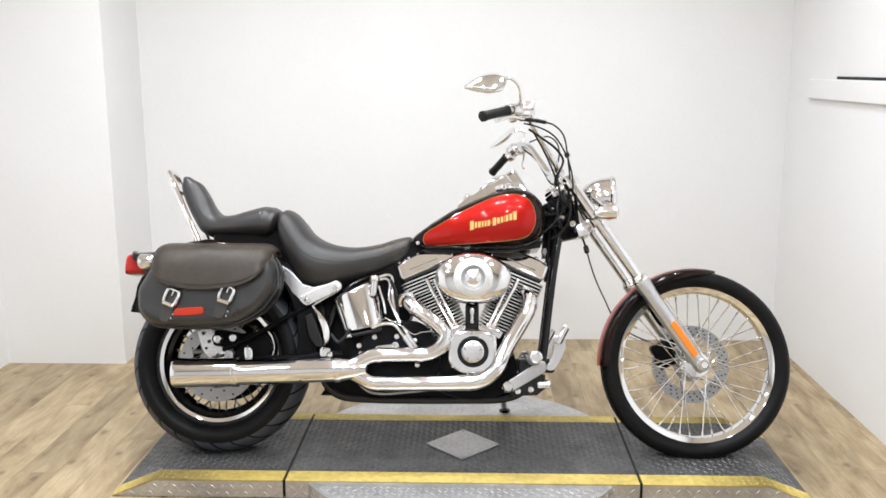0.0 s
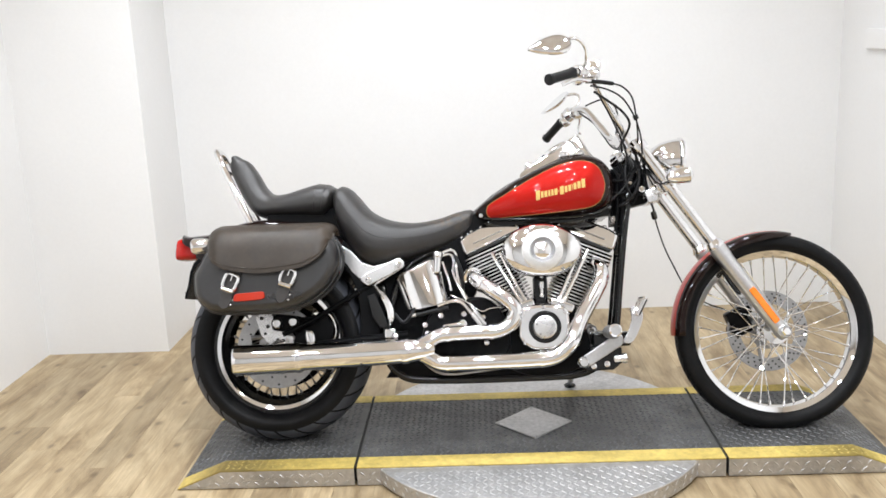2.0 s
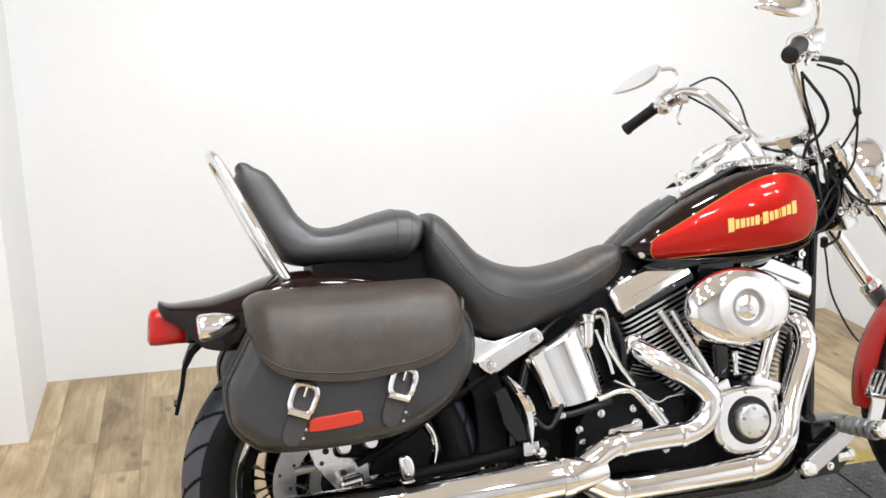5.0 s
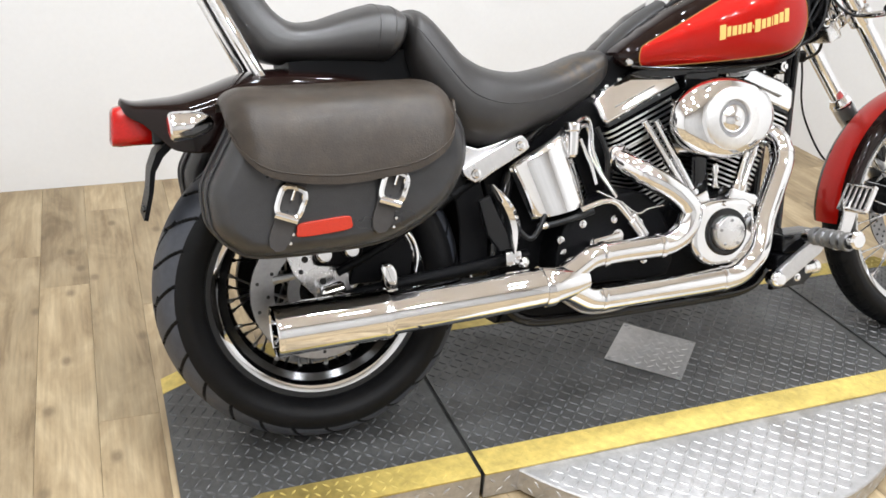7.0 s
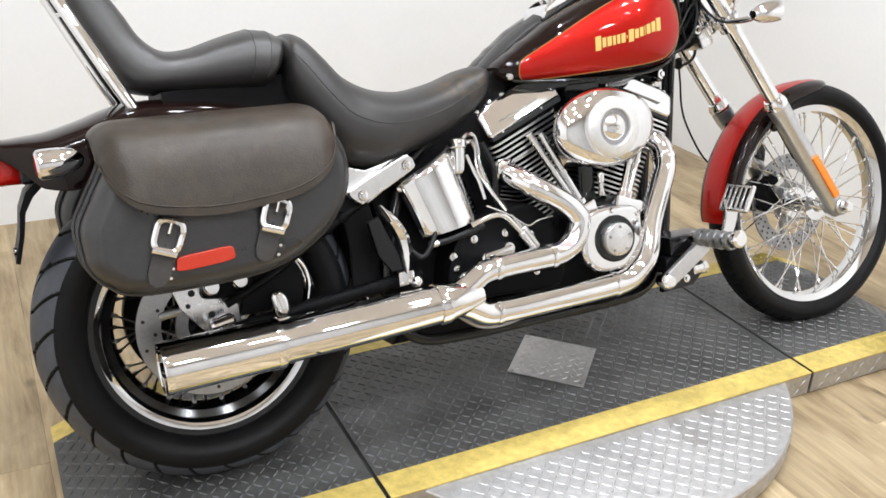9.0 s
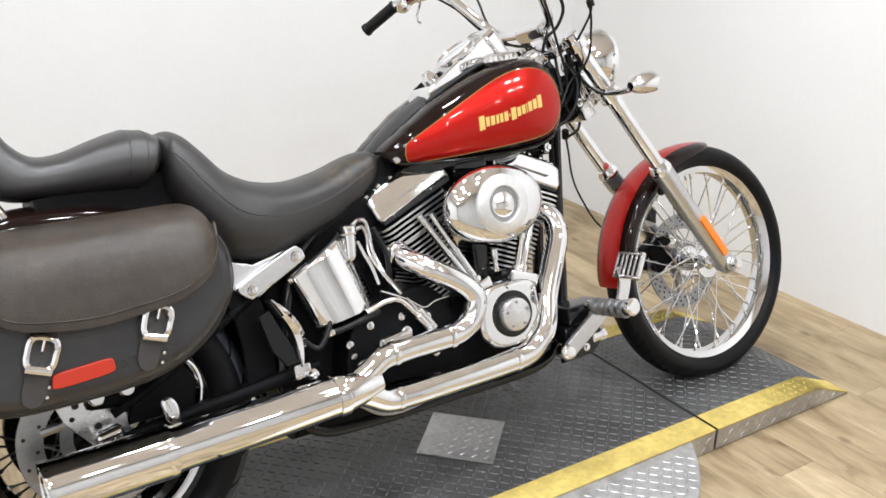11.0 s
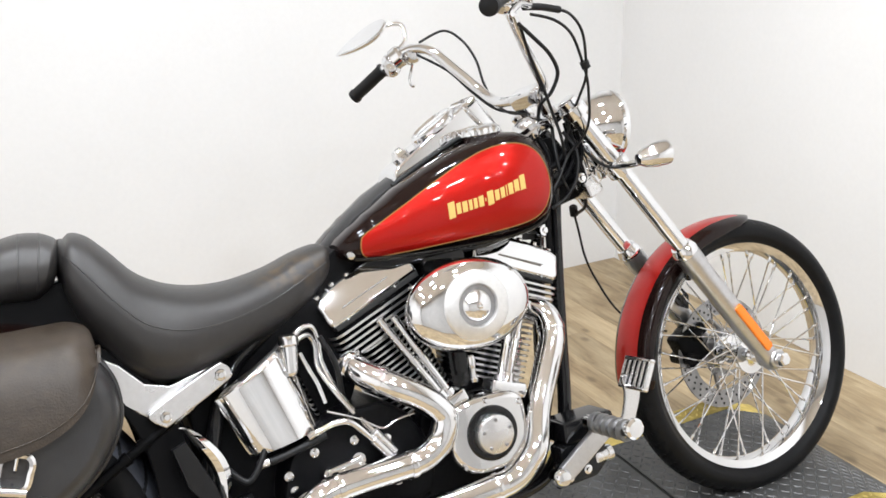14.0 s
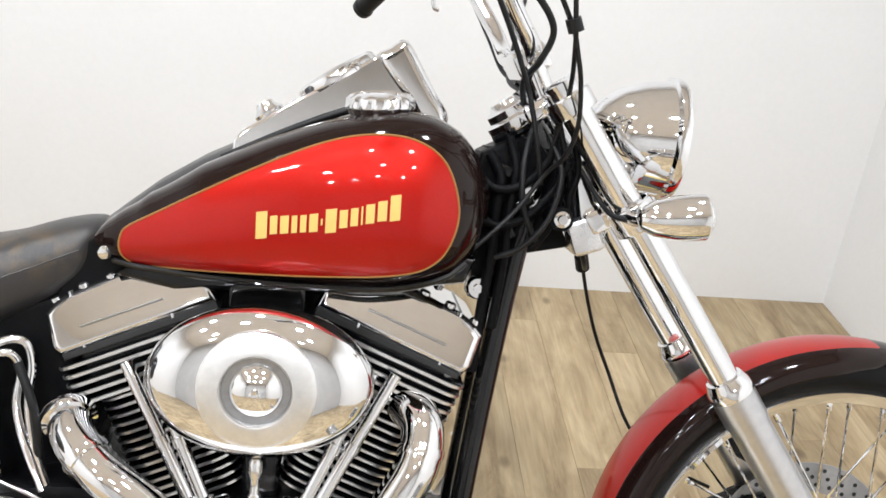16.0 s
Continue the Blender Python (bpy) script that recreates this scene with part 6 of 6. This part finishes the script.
for pts, s in ((RIGHT, -1), (LEFT, 1)):
    a, b, c, e = (bar_point(pts, u) for u in (0.70, 0.79, 0.81, 1.0))
    g = part("grip", lathe([(0.0128, 0), (0.0185, 0.0), (0.0195, 0.004), (0.017, 0.010), (0.0168, (e - c).length - 0.01), (0.0195, (e - c).length - 0.006), (0.0185, (e - c).length + 0.004), (0.010, (e - c).length + 0.006), (0, (e - c).length + 0.006)], 24, c, e - c), HOSE, bike, "black rubber grip")
    h = lathe([(0.0128, 0), (0.023, 0.0), (0.029, 0.006), (0.029, 0.028), (0.022, 0.034), (0.027, 0.038), (0.0225, (b - a).length - 0.004), (0.018, (b - a).length), (0.0128, (b - a).length)], 28, a, b - a)
    sw = part("switch_housing", h, CHROME, bike, "chrome switch and lever housing")
    m = a.lerp(b, 0.35)
    part("lever_bracket", block((0.05, 0.03, 0.034), bevel=0.008, m=Matrix.Translation(m + Vector((0.028, 0, -0.004)))), CHROME, sw)
    out = (e - c).normalized()
    part("clutch_perch" if s > 0 else "brake_perch", lathe([(0, -0.024), (0.012, -0.022), (0.021, -0.012), (0.024, 0.0), (0.021, 0.012), (0.012, 0.022), (0, 0.024)], 24, m + Vector((0.020, 0.0, -0.012)) - out * 0.030, (0.3, 1, 0.2)), CHROME, sw)
    part("switch_pod", lathe([(0, -0.020), (0.014, -0.019), (0.020, -0.012), (0.022, 0.0), (0.020, 0.012), (0.014, 0.019), (0, 0.020)], 24, m + Vector((-0.008, 0.0, -0.020)) + out * 0.012, (1, 0.2, 0.5)), CHROME, sw)
    part("perch_bolt", lathe([(0, 0), (0.008, 0.001), (0.010, 0.006), (0.009, 0.012), (0, 0.014)], 12, m + Vector((0.030, 0.0, 0.014)), (0, -0.3, 1)), CHROME, sw)
    q0 = m + Vector((0.045, 0, -0.010))
    if s > 0:
        part("lever", tube([q0, q0 + out * 0.022 + Vector((0.008, 0, -0.014)), q0 + out * 0.032 + Vector((0.008, 0, -0.032)), q0 + out * 0.034 + Vector((0.012, 0, -0.046)), q0 + out * 0.034 + Vector((0.020, 0, -0.049))], 0.0042, 10, 6), CHROME, sw)
    else:
        part("lever", tube([q0, q0 + out * 0.045 + Vector((0.014, 0, -0.012)), c + out * 0.050 + Vector((0.040, 0, -0.016)), e - out * 0.020 + Vector((0.036, 0, -0.020)), e - out * 0.006 + Vector((0.043, 0, -0.018))], 0.0062, 10, 6), CHROME, sw)
    if s < 0:
        part("reservoir", block((0.045, 0.06, 0.036), bevel=0.008, m=Matrix.Translation(m + Vector((0.040, 0.010, 0.018)))), CHROME, sw)
    # mirror stem and teardrop head
    root = m + Vector((0.008, 0.0, 0.022))
    if s < 0:
        stem = [root, (1.088, -0.305, 1.275), (1.082, -0.330, 1.312), (1.055, -0.352, 1.334), (1.030, -0.362, 1.332)]
        tip, far, up = Vector((0.888, -0.372, 1.300)), Vector((1.034, -0.362, 1.322)), Vector((-0.10, -0.90, 0.42))
    else:
        stem = [root, (1.135, 0.395, 1.285), (1.142, 0.400, 1.315), (1.128, 0.405, 1.332), (1.090, 0.420, 1.332)]
        tip, far, up = Vector((0.996, 0.545, 1.284)), Vector((1.098, 0.410, 1.336)), Vector((-0.38, -0.66, 0.65))
    mir = part("mirror_stem", tube(stem, 0.0058, 10, 6), CHROME, bike, "chrome mirror stem")
    ux = (tip - far).normalized()
    nz = (up - ux * up.dot(ux)).normalized()
    wz = nz.cross(ux)
    if abs(wz.z) < 0:
        wz = -wz
    L = (tip - far).length
    ringsM = []
    shape = [(math.cos(t), math.sin(t)) for t in np.linspace(0, 2 * math.pi, 40, endpoint=False)]
    for depth, k in ((0.000, 0.90), (0.003, 1.0), (0.008, 1.0), (0.016, 0.86), (0.021, 0.55), (0.023, 0.2)):
        ring = []
        for cx, sy in shape:
            u = (1 - cx) / 2
            wid = (0.042 if s < 0 else 0.034) * (math.sin(math.pi * u ** 0.62)) ** 0.75 if 0 < u < 1 else 0.0
            p = far + ux * (L * (0.5 + (u - 0.5) * k)) + wz * (math.copysign(wid, sy) * k) - nz * (depth - 0.008) * (1 if s > 0 else -1)
            ring.append(p)
        ringsM.append(ring)
    part("mirror_head", loft(ringsM), CHROME, mir, "teardrop chrome mirror")

# ---- headlamp and front signals ----
hl = Vector((1.438, 0, 0.968))
hax = Vector((1, 0, -0.05))
lamp_shell = part("headlamp", lathe([(0, -0.108), (0.022, -0.104), (0.045, -0.090), (0.064, -0.064), (0.076, -0.030), (0.081, 0.0), (0.086, 0.004), (0.087, 0.012), (0.084, 0.018), (0.079, 0.018)], 56, hl, hax), CHROME, bike, "chrome bullet headlamp")
part("headlamp_lens", lathe([(0.080, 0.014), (0.060, 0.024), (0.03, 0.030), (0, 0.032)], 48, hl, hax), LENS, lamp_shell, "clear headlamp lens")
part("headlamp_mount", tube([(1.400, 0, 0.905), (1.392, 0, 0.880), (1.380, 0, 0.868)], 0.016, 14, 4), CHROME, bike)
part("headlamp_bracket", plate([(1.306, 0.935), (1.348, 0.935), (1.381, 0.880), (1.376, 0.845), (1.321, 0.855)], -0.07, 0.07, 0.008), CHROME, bike)
for s in (-1, 1):
    c = Vector((1.402, 0.218 * s, 0.880))
    so = part("front_signal", lathe([(0, -0.048), (0.012, -0.044), (0.021, -0.028), (0.0265, -0.002), (0.028, 0.022), (0.0275, 0.032), (0.023, 0.035)], 32, c, (1, 0.05 * s, 0.10)), CHROME, bike, "chrome bullet turn signal")
    part("lens", lathe([(0.0235, 0.033), (0.016, 0.040), (0, 0.043)], 28, c, (1, 0.05 * s, 0.10)), LENS, so)
    part("stalk", tube([(1.368, 0.135 * s, 0.868), (1.376, 0.170 * s, 0.868), (1.390, 0.204 * s, 0.872)], 0.008, 12, 4), CHROME, so)
    part("collar", lathe([(0.021, -0.014), (0.029, -0.014), (0.030, 0.0), (0.029, 0.014), (0.021, 0.014)], 28, on_fork(0.872, 0, FORK_Y * s), rake), CHROME, so)

# ---- cables ----
CABLES = [
    (0.0036, [(1.085, -0.292, 1.205), (1.180, -0.270, 1.198), (1.221, -0.255, 1.184), (1.249, -0.240, 1.150), (1.262, -0.217, 1.091), (1.267, -0.200, 1.064), (1.275, -0.160, 1.036), (1.280, -0.120, 1.008), (1.278, -0.100, 0.985), (1.270, -0.08, 0.93)]),
    (0.0036, [(1.100, -0.288, 1.190), (1.159, -0.280, 1.176), (1.215, -0.250, 1.149), (1.258, -0.212, 1.093), (1.271, -0.200, 1.060), (1.282, -0.180, 1.025), (1.287, -0.160, 0.976), (1.281, -0.130, 0.940), (1.262, -0.100, 0.912), (1.225, -0.100, 0.860), (1.170, -0.12, 0.81)]),
    (0.0052, [(1.124, -0.200, 1.190), (1.175, -0.170, 1.163), (1.226, -0.140, 1.132), (1.256, -0.115, 1.094), (1.245, -0.095, 1.055), (1.232, -0.062, 1.032), (1.240, -0.03, 1.0)]),
    (0.0042, [(1.138, -0.182, 1.190), (1.175, -0.140, 1.138), (1.209, -0.118, 1.073), (1.236, -0.100, 1.010), (1.249, -0.100, 0.955), (1.262, -0.085, 0.90)]),
    (0.0040, [(1.160, 0.36, 1.270), (1.235, 0.36, 1.295), (1.275, 0.34, 1.262), (1.280, 0.29, 1.200), (1.262, 0.235, 1.130), (1.244, 0.160, 1.071), (1.232, 0.080, 1.036), (1.240, 0.0, 1.018), (1.262, -0.06, 0.985)]),
    (0.0040, [(1.130, 0.33, 1.236), (1.180, 0.262, 1.175), (1.212, 0.205, 1.105), (1.228, 0.13, 1.052), (1.25, 0.05, 1.025), (1.28, 0.0, 0.98)]),
    (0.0048, [(1.270, -0.092, 1.005), (1.300, -0.075, 0.916), (1.325, -0.045, 0.838), (1.346, -0.01, 0.790), (1.365, 0.06, 0.770)]),
    (0.0034, [(1.362, 0.070, 0.780), (1.378, 0.085, 0.725), (1.404, 0.115, 0.660), (1.434, 0.130, 0.597), (1.477, 0.118, 0.505), (1.54, 0.11, 0.45), (1.61, 0.10, 0.42)]),
    (0.0046, [(1.268, -0.080, 0.965), (1.285, -0.098, 0.915), (1.272, -0.100, 0.855), (1.240, -0.090, 0.815), (1.210, -0.080, 0.80)]),
    (0.0050, [(1.255, -0.060, 0.990), (1.238, -0.085, 0.930), (1.240, -0.090, 0.870), (1.262, -0.080, 0.825)]),
    (0.0040, [(1.30, -0.07, 0.945), (1.335, -0.098, 0.888), (1.352, -0.130, 0.868), (1.385, -0.165, 0.868)]),
]
for r, pts in CABLES:
    part("cable", tube(pts, r * 0.85, 10, 8), HOSE, bike)
# wiring and hoses bunched round the steering neck
for r, pts in (
    (0.0075, [(1.196, -0.060, 0.935), (1.212, -0.066, 0.905), (1.208, -0.068, 0.860), (1.206, -0.066, 0.800), (1.200, -0.062, 0.735), (1.192, -0.064, 0.640)]),
    (0.0065, [(1.222, -0.050, 0.958), (1.232, -0.064, 0.915), (1.226, -0.066, 0.860), (1.224, -0.062, 0.790), (1.214, -0.062, 0.700)]),
    (0.0055, [(1.280, -0.075, 0.985), (1.284, -0.080, 0.940), (1.290, -0.075, 0.895), (1.284, -0.066, 0.850), (1.262, -0.060, 0.812)]),
    (0.0050, [(1.300, -0.085, 0.965), (1.310, -0.082, 0.920), (1.302, -0.078, 0.880), (1.310, -0.072, 0.840)]),
    (0.0060, [(1.185, -0.070, 0.905), (1.205, -0.078, 0.890), (1.236, -0.082, 0.896), (1.266, -0.080, 0.925), (1.285, -0.075, 0.960)]),
    (0.0050, [(1.190, -0.075, 0.850), (1.215, -0.082, 0.842), (1.248, -0.085, 0.858), (1.276, -0.085, 0.890), (1.296, -0.088, 0.930)]),
):
    part("wiring_loom", tube(pts, r, 10, 6), WRINKLE, bike)
part("neck_shroud", plate([(1.180, 0.900), (1.186, 0.936), (1.226, 0.956), (1.258, 0.960), (1.285, 0.930), (1.268, 0.880), (1.20, 0.830), (1.182, 0.835)], -0.046, 0.046, 0.008), WRINKLE, bike)
part("downtube_cover", plate([(1.184, 0.735), (1.188, 0.840), (1.246, 0.810), (1.238, 0.735)], -0.034, 0.034, 0.006), WRINKLE, bike)
for x, z, t in ((1.214, 0.915, 20), (1.246, 0.872, -30), (1.226, 0.836, 60)):
    part("wire_connector", block((0.026, 0.014, 0.014), bevel=0.003, m=pose(x, -0.062, z, 0, t, 0)), BLACK, bike)
part("cable_tie", rod((1.258, -0.216, 1.098), (1.264, -0.213, 1.084), 0.0098, 10), HOSE, bike)
part("cable_sleeve", tube([(1.085, -0.292, 1.204), (1.13, -0.281, 1.204), (1.180, -0.270, 1.198)], 0.0072, 10, 4), HOSE, bike)
part("cable_boot", rod((1.358, 0.062, 0.790), (1.366, 0.076, 0.765), 0.0105, 12, round_ends=0.003), HOSE, bike)
part("horn_bracket", block((0.045, 0.05, 0.05), bevel=0.008, m=pose(1.330, -0.055, 0.835, 0, -20, 0)), SATIN, bike)

# ---- floor planks ----
PW, PL = 0.138, 1.22
plank = None
cols = int((XR - XL) / PW) + 1
for c in range(cols):
    x0 = XL + c * PW
    w = min(PW, XR - x0)
    y = YB - ((c * 0.437 + 0.13 * (c % 3)) % 1.0) * PL
    spans, top = [], YB
    while top > -3.6:
        spans.append((max(y, -3.6), top))
        top, y = y, y - PL
    for a, b in spans:
        if b - a < 0.02 or w < 0.02:
            continue
        whole = abs(b - a - PL) < 1e-6 and abs(w - PW) < 1e-6
        m = Matrix.Translation((x0 + w / 2, (a + b) / 2, FLOOR_Z - 0.003))
        if whole and plank:
            again(plank, m, floor)
        else:
            ob = part("plank", block((w - 0.0006, b - a - 0.0006, 0.006), bevel=0.0004, seg=1), PLANK, floor, flat=False)
            ob.matrix_local = m
            if whole:
                plank = ob
tagged(slab_box("floor_rear", (XL, YF, FLOOR_Z - 0.006), (XR, -3.6, FLOOR_Z), PLANK, "vinyl floor of the showroom behind", "floor"))
